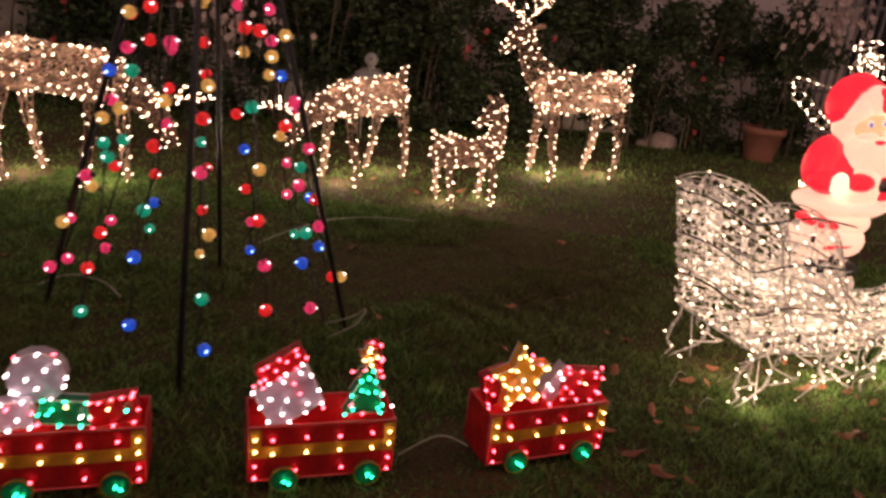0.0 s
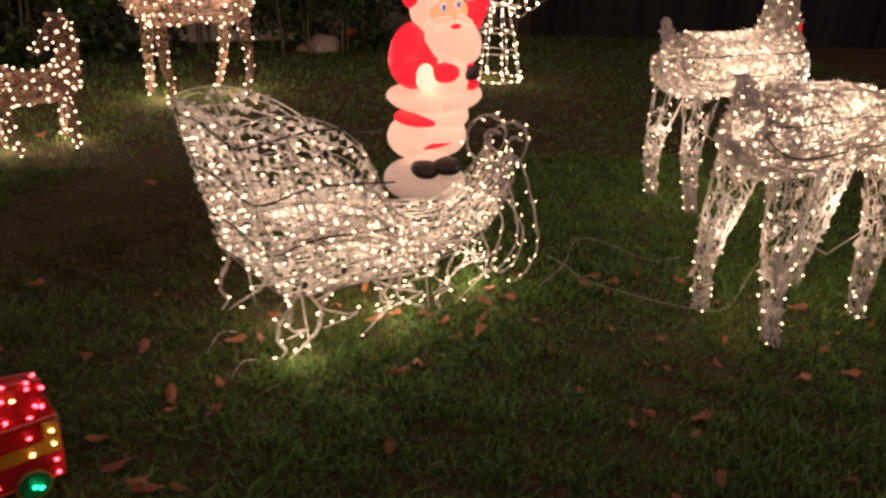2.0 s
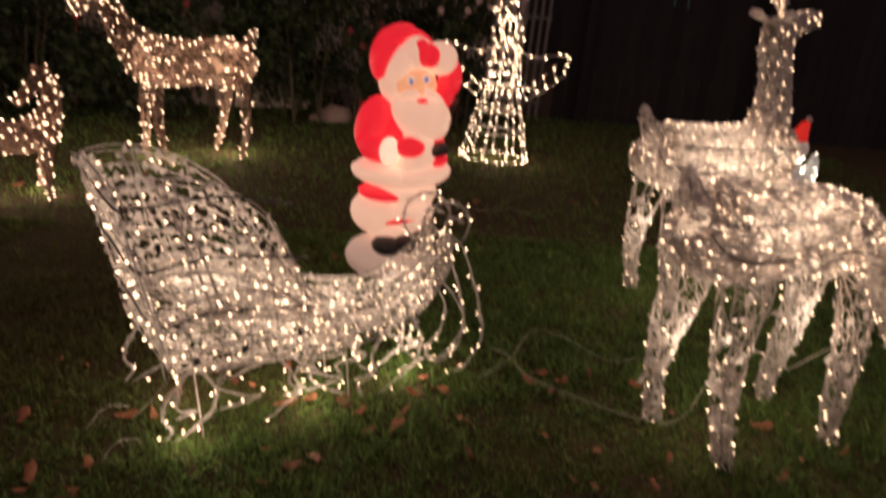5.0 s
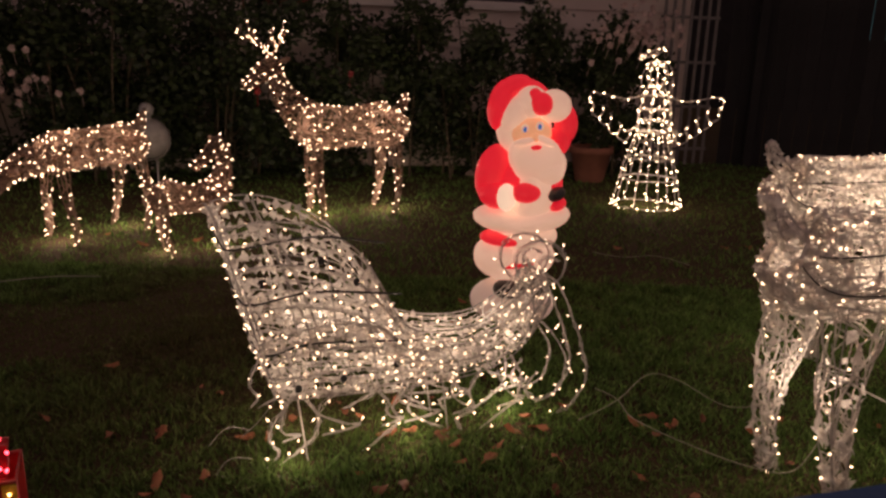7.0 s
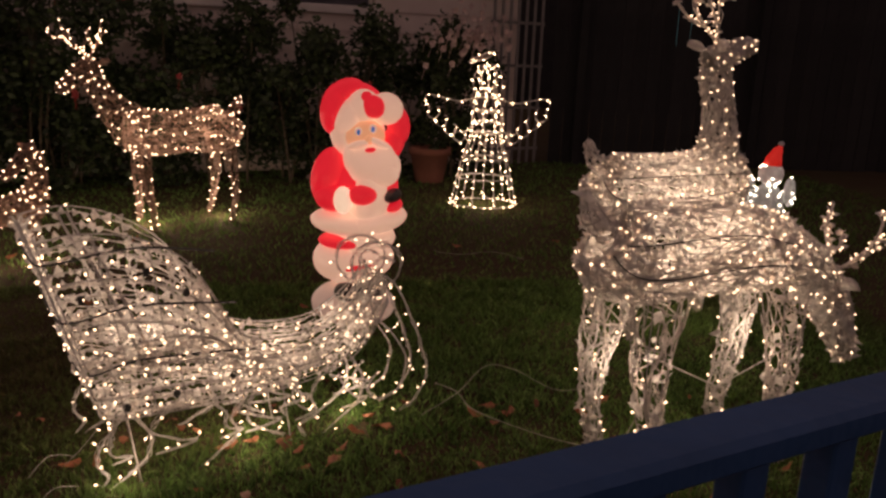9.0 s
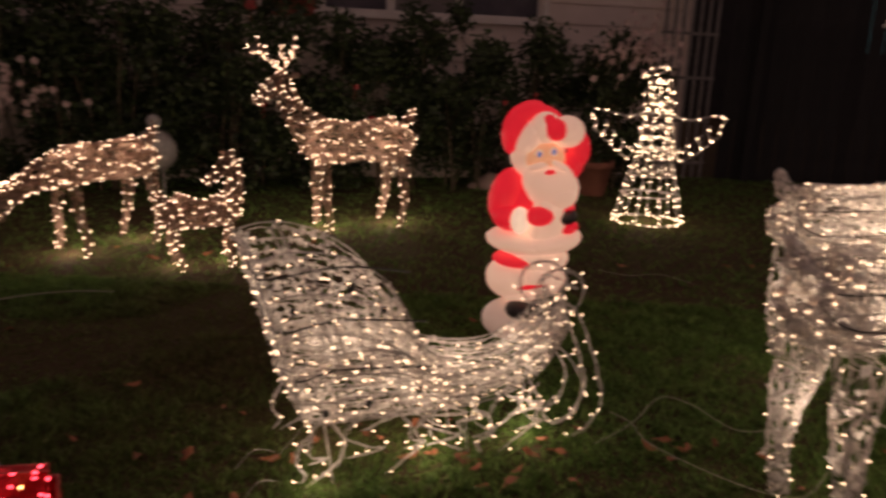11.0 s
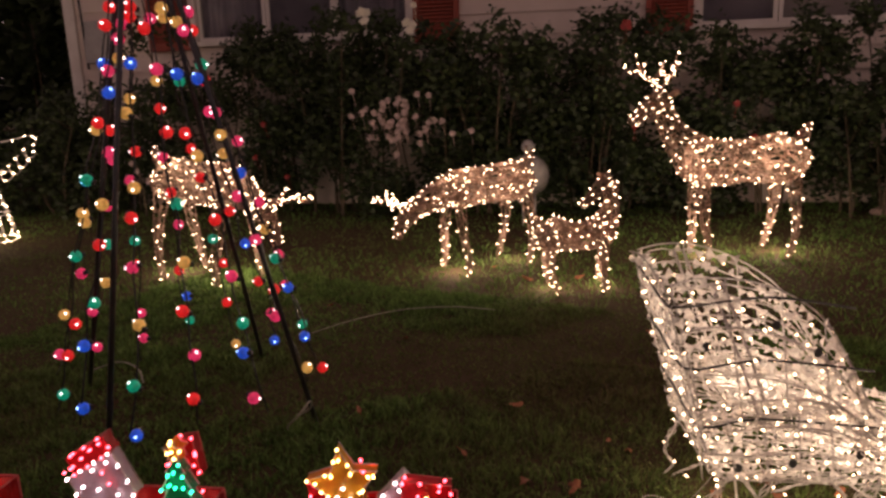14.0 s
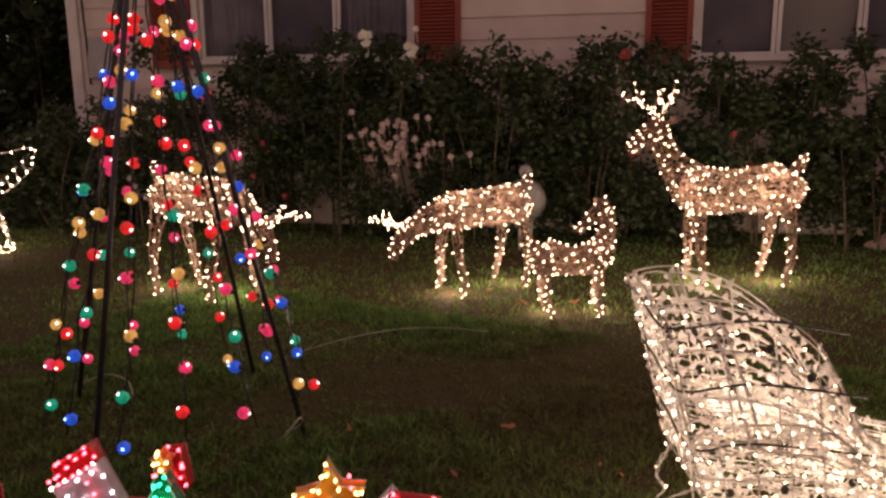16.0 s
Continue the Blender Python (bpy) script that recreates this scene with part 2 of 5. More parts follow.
def cage(geo, lamps, ctrl, rings, longs, strands, lights, wire=0.003, vine=0.003, flakes=0, bulb=0.006, leaf=0.02, seed=0):
    """A wire frame (slot 0) wound with strands (slot 1) and clear leaves (slot 2); its lamps go to lamps."""
    r = random.Random(seed * 7919 + 13)
    at = hull(ctrl)
    length = sum((Vector(ctrl[i + 1][:3]) - Vector(ctrl[i][:3])).length for i in range(len(ctrl) - 1))
    girth = 2 * math.pi * sum((c[3] + c[4]) / 2 for c in ctrl) / len(ctrl)
    for i in range(rings):
        u = i / max(rings - 1, 1)
        geo.strand([at(u, 2 * math.pi * j / 14)[0] for j in range(14)], wire, 0, 3, True)
    for j in range(longs):
        w = 2 * math.pi * (j + 0.5) / longs
        geo.strand([at(i / 10, w)[0] for i in range(11)], wire, 0)
    for _ in range(strands):
        u, w = r.random(), r.random() * 6.283
        h = r.uniform(0, 6.283) if flakes == 0 else r.choice((0, math.pi)) + r.gauss(0, .3)
        span = r.uniform(0.12, 0.30)
        pts = []
        for k in range(7):
            g = r.uniform(-0.004, 0.007)
            pts.append(at(u, w, g)[0])
            h += r.gauss(0, 0.35)
            u += math.cos(h) * span / 7 / length
            w += math.sin(h) * span / 7 / max(girth / 6.283, 0.02)
            if u < 0 or u > 1:
                h = math.pi - h
                u = min(max(u, 0), 1)
        geo.strand(pts, vine * r.uniform(0.7, 1.2), 1)
    for _ in range(flakes):
        p, n = at(r.random(), r.random() * 6.283, r.uniform(-0.006, 0.006))
        a = n.orthogonal().normalized()
        a.rotate(Matrix.Rotation(r.random() * 6.283, 3, n))
        a = (a + n * r.uniform(-0.7, 0.7)).normalized()
        b = n.cross(a).normalized()
        s = leaf * r.uniform(0.6, 1.25)
        geo.add([p - a * s * 0.6, p + b * s * 0.42 - a * s * 0.1, p + a * s * 0.75 + n * s * 0.25, p - b * s * 0.42 - a * s * 0.1],
                [(0, 1, 2, 3)], 2)
    for i in range(lights):
        u, w = (i + r.random()) / lights, i * 2.399 + r.uniform(-0.5, 0.5)
        p, n = at(u, w, 0.008)
        d = (n + Vector((r.gauss(0, 0.6), r.gauss(0, 0.6), r.gauss(0, 0.6)))).normalized()
        lamps.bulb(p, d, bulb)


def antler(geo, lamps, pts, tines, bulb, lights, r0=0.007, leafy=0, seed=0, leaf=0.03):
    r = random.Random(seed + 77)
    lines = [curve_pts(pts, 9)] + [curve_pts(t, 5) for t in tines]
    for ln in lines:
        k = len(ln)
        geo.strand(ln, [r0 * (1.1 - 0.6 * i / k) for i in range(k)], 1, 5)
        off = [p + Vector((r.gauss(0, 0.008), r.gauss(0, 0.008), r.gauss(0, 0.008))) for p in ln]
        geo.strand(off, r0 * 0.4, 1)
    tot = sum(len(ln) for ln in lines)
    for ln in lines:
        n = max(2, round(lights * len(ln) / tot))
        for i in range(n):
            p = ln[min(len(ln) - 1, int((i + 1) / n * (len(ln) - 1)))]
            d = Vector((r.gauss(0, 1), r.gauss(0, 1), r.gauss(0.3, 1))).normalized()
            lamps.bulb(p + d * 0.014, d, bulb)
        for _ in range(leafy):
            p = ln[r.randrange(1, len(ln))]
            a = Vector((r.gauss(0, 1), r.gauss(0, 1), r.gauss(0.4, 1))).normalized()
            b = a.orthogonal().normalized()
            geo.add([p, p + a * leaf * 0.5 + b * leaf * 0.35, p + a * leaf, p + a * leaf * 0.5 - b * leaf * 0.35], [(0, 1, 2, 3)], 2)


def standin_lamp(parent, places, watts):
    """Unseen point lamps, added in and about a figure for its bulb strings' light."""
    for p in places:
        d = bpy.data.lights.new("standin_lamp", "POINT")
        d.energy, d.color, d.shadow_soft_size = watts / len(places), STRING, 0.06
        ob = new("standin_lamp", d)
        ob.parent = parent
        ob.location = p


# ---------------------------------------------------------------- lit deer
def deer(m, label, pose_kind, s, style, head_turn=0, neck_turn=0, antlers=True, seed=0, density=1.0, bulb=0.008, watts=10.0):
    """A standing wire deer, facing +x. pose_kind: up, proud, graze or back (looking back over its body)."""
    ob = thing("light_up_deer", m, label, "lawn decoration", "light-up deer on the lawn")
    vine = style == "vine"
    mats = [M_VINE, M_VINE] if vine else [M_WIRE, M_WHITE, M_ICE]
    lamps = Geo()
    lampm = M_BULB if vine else M_BULB_NEAR

    def limb(name, ctrl, rings, longs, strands, lights, flakes, k, turn=None, label=""):
        ctrl = [tuple(q * s for q in c) for c in ctrl]
        geo, mine = Geo(), Geo()
        cage(geo, mine, ctrl, rings, longs, int(strands * density), int(lights * density), 0.0032 if vine else 0.0022,
             0.0038 if vine else 0.0026, 0 if vine else int(flakes * density), bulb, 0.030, seed * 31 + k)
        for g in (geo, mine):
            if turn:
                g.v = [tuple(turn @ Vector(p)) for p in g.v]
        lamps.add(mine.v, mine.f)
        part(name, geo, mats, ob, label, smooth=vine)

    def about(p, rz):
        q = Vector(p) * s
        return Matrix.Translation(q) @ Matrix.Rotation(radians(rz), 4, "Z") @ Matrix.Translation(-q)

    if pose_kind == "back":
        torso = [(-.36, 0, .60, .06, .08), (-.28, 0, .54, .13, .16), (0, 0, .50, .11, .12), (.20, 0, .54, .12, .15), (.30, 0, .60, .08, .10)]
    elif vine and pose_kind == "up":
        torso = [(-.36, 0, .70, .05, .06), (-.29, 0, .63, .125, .155), (0, 0, .61, .12, .135), (.24, 0, .61, .125, .145), (.36, 0, .62, .08, .11)]
    elif vine:
        torso = [(-.36, 0, .64, .05, .06), (-.29, 0, .585, .12, .13), (0, 0, .575, .115, .12), (.22, 0, .57, .12, .125), (.33, 0, .57, .08, .09)]
    elif pose_kind == "proud":
        torso = [(-.46, 0, .70, .05, .06), (-.40, 0, .655, .13, .13), (-.1, 0, .65, .135, .135), (.12, 0, .665, .13, .14), (.23, 0, .69, .08, .11)]
    else:
        torso = [(-.48, 0, .70, .05, .06), (-.41, 0, .665, .125, .13), (-.1, 0, .66, .13, .13), (.06, 0, .645, .125, .12), (.17, 0, .635, .085, .10)]
    limb("torso", torso, 7, 8, 240 if vine else 420, 96 if vine else 88, 520, 1)
    nt = about((.28, 0, .64), neck_turn)
    lw = .024 if vine else .036
    if pose_kind == "up":
        neck = [(.30, 0, .64, .10, .15), (.45, 0, .80, .075, .085), (.54, 0, .97, .055, .06)]
        head = [(.51, 0, 1.01, .045, .05), (.58, 0, 1.00, .056, .06), (.68, 0, .93, .036, .042), (.76, 0, .885, .02, .022)]
        crown = (.55, 0, 1.06)
    elif pose_kind == "proud":
        neck = [(.10, 0, .74, .10, .12), (.11, 0, .88, .065, .075), (.05, 0, 1.16, .055, .062)]
        head = [(.02, 0, 1.17, .05, .055), (.08, 0, 1.20, .056, .055), (.16, 0, 1.235, .036, .038), (.23, 0, 1.245, .024, .024)]
        crown = (.05, 0, 1.25)
    elif pose_kind == "graze" and vine:
        neck = [(.27, 0, .57, .09, .11), (.42, 0, .52, .07, .08), (.54, 0, .46, .055, .06)]
        head = [(.51, 0, .49, .05, .055), (.57, 0, .44, .058, .06), (.64, 0, .36, .036, .042), (.67, 0, .28, .022, .024)]
        crown = (.57, 0, .49)
    elif pose_kind == "graze":
        neck = [(.14, 0, .635, .09, .10), (.29, 0, .575, .075, .08), (.40, 0, .48, .062, .07)]
        head = [(.38, 0, .51, .058, .065), (.45, 0, .43, .06, .068), (.53, 0, .31, .042, .046), (.575, 0, .23, .026, .028)]
        crown = (.44, 0, .53)
    else:
        neck = [(.26, 0, .60, .09, .11), (.30, 0, .78, .075, .075), (.29, 0, 1.00, .06, .06)]
        head = [(.30, 0, 1.03, .045, .05), (.24, 0, 1.01, .062, .06), (.12, 0, .87, .042, .046), (.02, 0, .785, .028, .03)]
        crown = (.27, 0, 1.06)
    limb("neck", neck, 4, 6, 60 if vine else 120, 30 if vine else 28, 150, 2, nt)
    ht = nt @ about(crown, head_turn)
    limb("head", head, 4, 6, 46 if vine else 100, 24 if vine else 18, 110, 3, ht)
    fx, hx = torso[3][0] + (.04 if vine else .09), torso[1][0] + (.02 if vine else .06)
    for k, (x, sy) in enumerate(((fx, 1), (fx - .02, -1), (hx, 1), (hx + .02, -1))):
        y0, y1 = .085 * sy, (.165 if vine else .135) * sy
        if x > 0:
            leg = [(x, y0, .56, lw * 1.7, lw * 2.0), (x + .01, (y0 + y1) / 2, .32, lw * 1.15, lw * 1.25), (x - .01, y1 * .95, .12, lw * .8, lw * .85), (x, y1, 0, lw * .6, lw * .65)]
        else:
            leg = [(x, y0, .58, lw * 1.9, lw * 2.5), (x - .03, (y0 + y1) / 2, .34, lw * 1.2, lw * 1.35), (x - .02, y1 * .95, .16, lw * .8, lw * .85), (x + .02, y1, 0, lw * .6, lw * .65)]
        limb("leg", leg, 5, 4, 24 if vine else 40, 17 if vine else 13, 32, 4 + k)
    ax, az = torso[0][0], torso[0][2]
    tail = [(ax + .02, 0, az + .02, .03, .03), (ax - .03, 0, az + .07, .034, .03), (ax - .06, 0, az + .14, .008, .008)]
    limb("tail", tail, 3, 4, 14 if vine else 6, 9 if vine else 1, 26 if not vine else 10, 9)
    for k, sy in enumerate((1, -1)):
        ear = [tuple(q * s for q in p) for p in ((crown[0] - .02, sy * .05, crown[2] - .03), (crown[0] - .05, sy * .10, crown[2]), (crown[0] - .05, sy * .14, crown[2] - .01))]
        g, mine = Geo(), Geo()
        g.strand(curve_pts(ear, 6), [0.004 * s, .016 * s, .022 * s, .020 * s, .012 * s, .002], 1, 5)
        g.v = [tuple(ht @ Vector(p)) for p in g.v]
        part("ear", g, mats, ob)
    if antlers:
        low = pose_kind == "graze"
        for k, sy in enumerate((1, -1)):
            c = Vector(crown)
            if low:
                if vine:
                    q = [c, c + Vector((.08, sy * .05, .01)), c + Vector((.13, sy * .10, .03)), c + Vector((.18, sy * .12, .05))]
                    tn = [[q[1], q[1] + Vector((.03, 0, .04)), q[1] + Vector((.05, sy * .02, .08))], [q[2], q[2] + Vector((.04, sy * .05, -.01)), q[2] + Vector((.07, sy * .08, .01))]]
                else:
                    q = [c, c + Vector((.04, sy * .05, .06)), c + Vector((.06, sy * .09, .13)), c + Vector((.08, sy * .09, .21))]
                    tn = [[q[1], q[1] + Vector((.05, 0, .01)), q[1] + Vector((.08, sy * .02, .04))], [q[2], q[2] + Vector((.04, sy * .03, 0)), q[2] + Vector((.07, sy * .04, .03))]]
            else:
                q = [c, c + Vector((.01, sy * .07, .06)), c + Vector((.03, sy * .16, .11)), c + Vector((.04, sy * .21, .22))]
                tn = [[q[1], q[1] + Vector((.04, sy * .03, .05)), q[1] + Vector((.05, sy * .03, .12))], [q[2], q[2] + Vector((.04, sy * .07, .02)), q[2] + Vector((.05, sy * .11, .05))],
                      [q[1], q[1] + Vector((-.05, -sy * .01, .05)), q[1] + Vector((-.07, sy * .02, .12))]]
            if style != "vine" and not low:
                q = [c, c + Vector((-.04, sy * .04, .07)), c + Vector((-.08, sy * .09, .16)), c + Vector((-.07, sy * .11, .31))]
                tn = [[q[1], q[1] + Vector((-.06, sy * .05, .04)), q[1] + Vector((-.11, sy * .07, .10))], [q[2], q[2] + Vector((.07, sy * .02, .04)), q[2] + Vector((.11, sy * .01, .10))]]
            g, mine = Geo(), Geo()
            antler(g, mine, [tuple(p * s) for p in q], [[tuple(p * s) for p in t] for t in tn], bulb, 30 if vine else 26, leafy=0 if vine else 14, seed=seed * 5 + k)
            for o in (g, mine):
                o.v = [tuple(ht @ Vector(p)) for p in o.v]
            lamps.add(mine.v, mine.f)
            part("antler", g, mats, ob, smooth=vine)
    if not vine:
        at = hull([tuple(q * s for q in c) for c in torso])
        for w0, ph in ((3.35, 0), (2.75, 1.5)):
            g = Geo()
            g.strand([at(.06 + .88 * i / 30, w0 + .07 * math.sin(i * .22 + ph), .010)[0] for i in range(31)], .0020, 0, 5)
            part("light_cable", g, M_DARKWIRE, ob, "dark light cable")
        g = Geo()
        g.strand([Vector(p) * s for p in ((-.40, -.11, .42), (-.12, -.12, .28), (.16, -.11, .36))], .0022, 0, 4)
        part("brace_wire", g, M_WHITE, ob)
    part("bulb_string", lamps, lampm, ob, "string of small warm white bulbs", kind="stuff")
    # added lamps in the torso, with others lower down between the legs
    standin_lamp(ob, [((.2 if vine else .08) * s, 0, .62 * s), (-.22 * s, 0, .62 * s)] + ([(.24 * s, 0, .12 * s), (-.26 * s, 0, .12 * s)] if vine else [(-.08 * s, 0, .64 * s), (-.36 * s, .0, .33 * s), (.14 * s, .0, .33 * s)]), watts)
    return ob


deer(pose(.44, 4.89, 0, 0, 0, 211), "standing buck of brown vine wire with warm white lights", "up", 1.0, "vine", head_turn=17, seed=1, density=1.1, bulb=0.0046, watts=17)
deer(pose(-.98, 4.04, 0, 0, 0, 241), "grazing brown vine deer with antlers and warm lights", "graze", 0.92, "vine", neck_turn=-10, seed=2, density=1.1, bulb=0.0042, watts=12)
deer(pose(-2.49, 3.17, 0, 0, 0, -6), "grazing deer of brown vine behind the light tree", "graze", 1.06, "vine", neck_turn=-12, seed=3, density=1.1, bulb=0.0046, watts=12)
deer(pose(-.28, 3.77, 0, 0, 0, 30), "small fawn of brown vine looking back over its shoulder", "back", 0.60, "vine", head_turn=8, antlers=False, seed=4, density=0.8, bulb=0.0042, watts=6)
deer(pose(2.54, 1.62, 0, 0, 0, 15), "grazing deer of white wire and clear leaves, lit", "graze", 1.0, "ice", neck_turn=2, seed=5, density=1.7, bulb=0.0030, watts=8.5)
deer(pose(2.95, 2.70, 0, 0, 0, 8), "proud buck of white wire and clear leaves, lit", "proud", 1.0, "ice", seed=6, density=1.6, bulb=0.0034, watts=9.5)


# ---------------------------------------------------------------- lit sleigh
def sleigh(m):
    """Sides along x, the near one at y = 0; the body narrows towards its front."""
    ob = thing("light_up_sleigh", m, "open sleigh of white wire and clear leaves, lit", "lawn decoration")
    r = random.Random(42)
    W = 0.37
    top = [(-.16, .695), (-.07, .715), (.04, .705), (.14, .665), (.22, .60), (.285, .49), (.345, .385), (.43, .35), (.56, .355), (.67, .40), (.74, .45), (.80, .52)]
    bot = [(-.03, .215), (.03, .20), (.11, .195), (.19, .19), (.27, .187), (.35, .185), (.43, .185), (.53, .19), (.62, .205), (.70, .235), (.77, .30), (.83, .40)]
    lamps = Geo()
    mats = [M_WIRE, M_WHITE, M_ICE, M_DARKWIRE]

    def taper(g):
        g.v = [(x, y * (1 - .72 * min(max(x / .6, 0), 1)), z) for x, y, z in g.v]
        return g

    def flake(g, p, along_, up, n, size):
        """A clear notched leaf that hangs on its string."""
        a = (along_ + up * r.gauss(0, .35) + n * r.gauss(0, .45)).normalized()
        b = (up + along_ * r.gauss(0, .35) + n * r.gauss(0, .45))
        b = (b - a * b.dot(a)).normalized()
        s = size * r.uniform(.75, 1.2)
        k = a.cross(b) * s * .22
        g.add([p, p + a * s * .52 + b * s * .38 + k, p + a * s * .60 - b * s * .05, p + a * s * .42 - b * s * .42 + k, p - a * s * .40 - b * s * .40 + k, p - a * s * .55 - b * s * .02, p - a * s * .48 + b * s * .42 + k],
              [(0, 1, 2, 3), (0, 4, 5, 6)], 2)

    def skin(name, at, size, normal, ribs, rows, gap, lights, weave=0, full=.8):
        """A panel: ribs and rails of wire, rows of strings hung with leaves. size: width and height."""
        g = Geo()
        for i in range(ribs + 1):
            g.strand([at(i / ribs, j / 8) for j in range(9)], .0024, 0)
        for j in range(4):
            g.strand([at(i / 18, j / 3) + normal * .004 for i in range(19)], .0028, 0)
        for j in range(rows):
            v = (j + .5) / rows
            line = [at(i / 18, min(max(v + r.gauss(0, .008), 0), 1)) + normal * r.uniform(-.006, .006) for i in range(19)]
            g.strand(line, .0019, 1)
            n = max(2, int(size[0] / gap))
            for i in range(n):
                if r.random() > full:
                    continue
                u = min(max((i + r.uniform(.15, .85)) / n, .02), .98)
                p = at(u, v) + normal * r.uniform(-.010, .010)
                t = (at(min(u + .02, 1), v) - at(max(u - .02, 0), v)).normalized()
                w = (at(u, min(v + .03, 1)) - at(u, max(v - .03, 0))).normalized()
                flake(g, p, t, w, normal, gap * 1.08)
        for _ in range(weave):
            u, v = r.random(), r.random()
            pts = []
            for _k in range(6):
                pts.append(at(min(max(u, 0), 1), min(max(v, 0), 1)) + normal * r.uniform(-.008, .010))
                u += .05
                v += r.gauss(0, .03)
            g.strand(pts, .0019, 1)
        for i in range(lights):
            p = at((i + r.random()) / lights, (i * .618 + .1 * r.random()) % 1)
            d = (normal * r.choice((1, 1, -1)) + Vector((r.gauss(0, .5), r.gauss(0, .5), r.gauss(0, .5)))).normalized()
            lamps.bulb(p + d * .014, d, .0031, 1.8)
        part(name, taper(g), mats, ob, smooth=False)

    for y, n in ((0, Vector((0, -1, 0))), (W, Vector((0, 1, 0)))):
        def side(u, v, y=y, lo=.0, hi=1.0):
            a, b = spline(bot, u), spline(top, u)
            q = lo + (hi - lo) * v
            return Vector((a[0] + (b[0] - a[0]) * q, y, a[1] + (b[1] - a[1]) * q))
        skin("side_panel", lambda u, v: side(.02 + .56 * u, .30 + .70 * v), (.42, .36), n, 5, 10, .036, 46, full=.84)
        skin("lower_band", lambda u, v: side(.63 * u, v * (.33 + .3 * u)), (.50, .16), n, 7, 7, .030, 58, weave=44, full=.92)
        skin("prow_panel", lambda u, v: side(.58 + .42 * u, v), (.38, .15), n, 6, 6, .030, 46, weave=60, full=.6)
    back = lambda u, v: Vector((-.03 - .13 * v, W * u, .215 + .48 * v + .02 * math.sin(u * math.pi) * v))
    skin("back_panel", back, (.37, .48), Vector((-1, 0, .1)), 5, 13, .036, 46, weave=14, full=.86)
    skin("floor_panel", lambda u, v: Vector((.0 + .66 * u, W * v, .20 + .03 * u * u)), (.66, .37), Vector((0, 0, -1)), 6, 5, .05, 16, full=.4)
    skin("front_panel", lambda u, v: Vector((.72 + .10 * v, W * u, .25 + .22 * v)), (.15, .22), Vector((1, 0, .2)), 3, 5, .035, 14, full=.7)
    skin("seat", lambda u, v: Vector((.02 + .24 * v, W * u, .37)), (.37, .24), Vector((0, 0, 1)), 4, 6, .040, 8, full=.8)

    def trail(name, pts, n, gap, rad=.0026):
        """A wire wound with a light string."""
        g = Geo()
        ln = curve_pts(pts, n)
        g.strand(ln, rad, 1, 5)
        for ph in (0, 2.1):
            g.strand([p + Vector((math.cos(i * 1.1 + ph), math.sin(i * 1.1 + ph), math.sin(i * .9 + ph))) * .007 for i, p in enumerate(ln)], .0016, 1)
        length = sum((a - b).length for a, b in zip(ln, ln[1:]))
        k = max(1, int(length / gap))
        for i in range(k):
            p = ln[int((i + .5) / k * (n - 1))]
            d = Vector((r.gauss(0, 1), r.gauss(0, 1), r.gauss(.2, 1))).normalized()
            g.strand([p, p + d * .016], .0016, 1)
            lamps.bulb(p + d * .021, d, .0031, 1.8)
        part(name, taper(g), mats, ob)

    for y in (0, W):
        o = .02 if y == 0 else -.01
        trail("front_runner", [(.80, y, .50), (.86, y, .45), (.92, y, .33), (.97, y, .20), (.985, y, .11), (.93, y, .03), (.85, y, .0)], 40, .055)
        trail("front_scroll", [(.78, y, .36), (.84, y, .30), (.90, y, .20), (.88, y, .10), (.80, y, .07), (.76, y, .12), (.80, y, .17)], 32, .055)
        trail("front_scroll", [(.70, y, .24), (.74, y, .16), (.72, y, .08), (.66, y, .04), (.60, y, .0)], 24, .055)
        trail("curl", [(.74, y, .46), (.70, y, .52), (.72, y, .585), (.78, y, .60), (.85, y, .575), (.875, y, .51), (.84, y, .46), (.79, y, .47)], 34, .05)
        trail("curl", [(.80, y, .47), (.78, y, .52), (.81, y, .55), (.85, y, .53)], 16, .06)
        trail("strut", [(.0 + o, y, .205), (-.03, y, .15), (-.055, y, .09), (-.03, y, .04), (-.06, y, .0)], 22, .06)
        trail("strut", [(.05, y, .20), (.09, y, .13), (.07, y, .07), (.02, y, .03), (-.03, y, .0)], 22, .06)
        trail("strut", [(.36, y, .185), (.31, y, .13), (.33, y, .08), (.27, y, .03), (.22, y, .0)], 20, .055)
        trail("strut", [(.38, y, .185), (.36, y, .11), (.42, y, .06), (.47, y, .03)], 18, .06)
        trail("strut", [(.60, y, .20), (.56, y, .14), (.58, y, .08), (.52, y, .05), (.54, y, .01)], 20, .055)
        for x in (.03, .47):
            g = Geo()
            g.strand([(x, y + .01, .20), (x + .025, y, -.005)], .0026, 1, 5)
            part("stake", taper(g), mats, ob)
    for k in range(12):
        x0, y0 = .0 + .066 * k, W * (k % 2)
        a, b = r.uniform(-.07, .05), r.uniform(-.05, .05)
        trail("scroll", [(x0, y0, .19), (x0 + a, y0 + r.uniform(-.03, .03), .15), (x0 + b, y0 - .02, .11), (x0 + b + .05, y0, .085), (x0 + a * .6, y0 + .01, .07)], 20, .06, .0018)
    for k, pts in enumerate(([(-.02, 0, .22), (-.08, -.03, .17), (-.13, -.02, .12)], [(-.10, .03, .02), (-.16, .0, .05), (-.20, -.02, .02), (-.17, -.03, .01)], [(-.08, .2, .02), (-.15, .16, .06), (-.21, .12, .03)])):
        g = Geo()
        g.strand(curve_pts(pts, 10), .0010, 0, 5)
        part("loose_cord", taper(g), mats, ob, "clear loose end of a light cord")
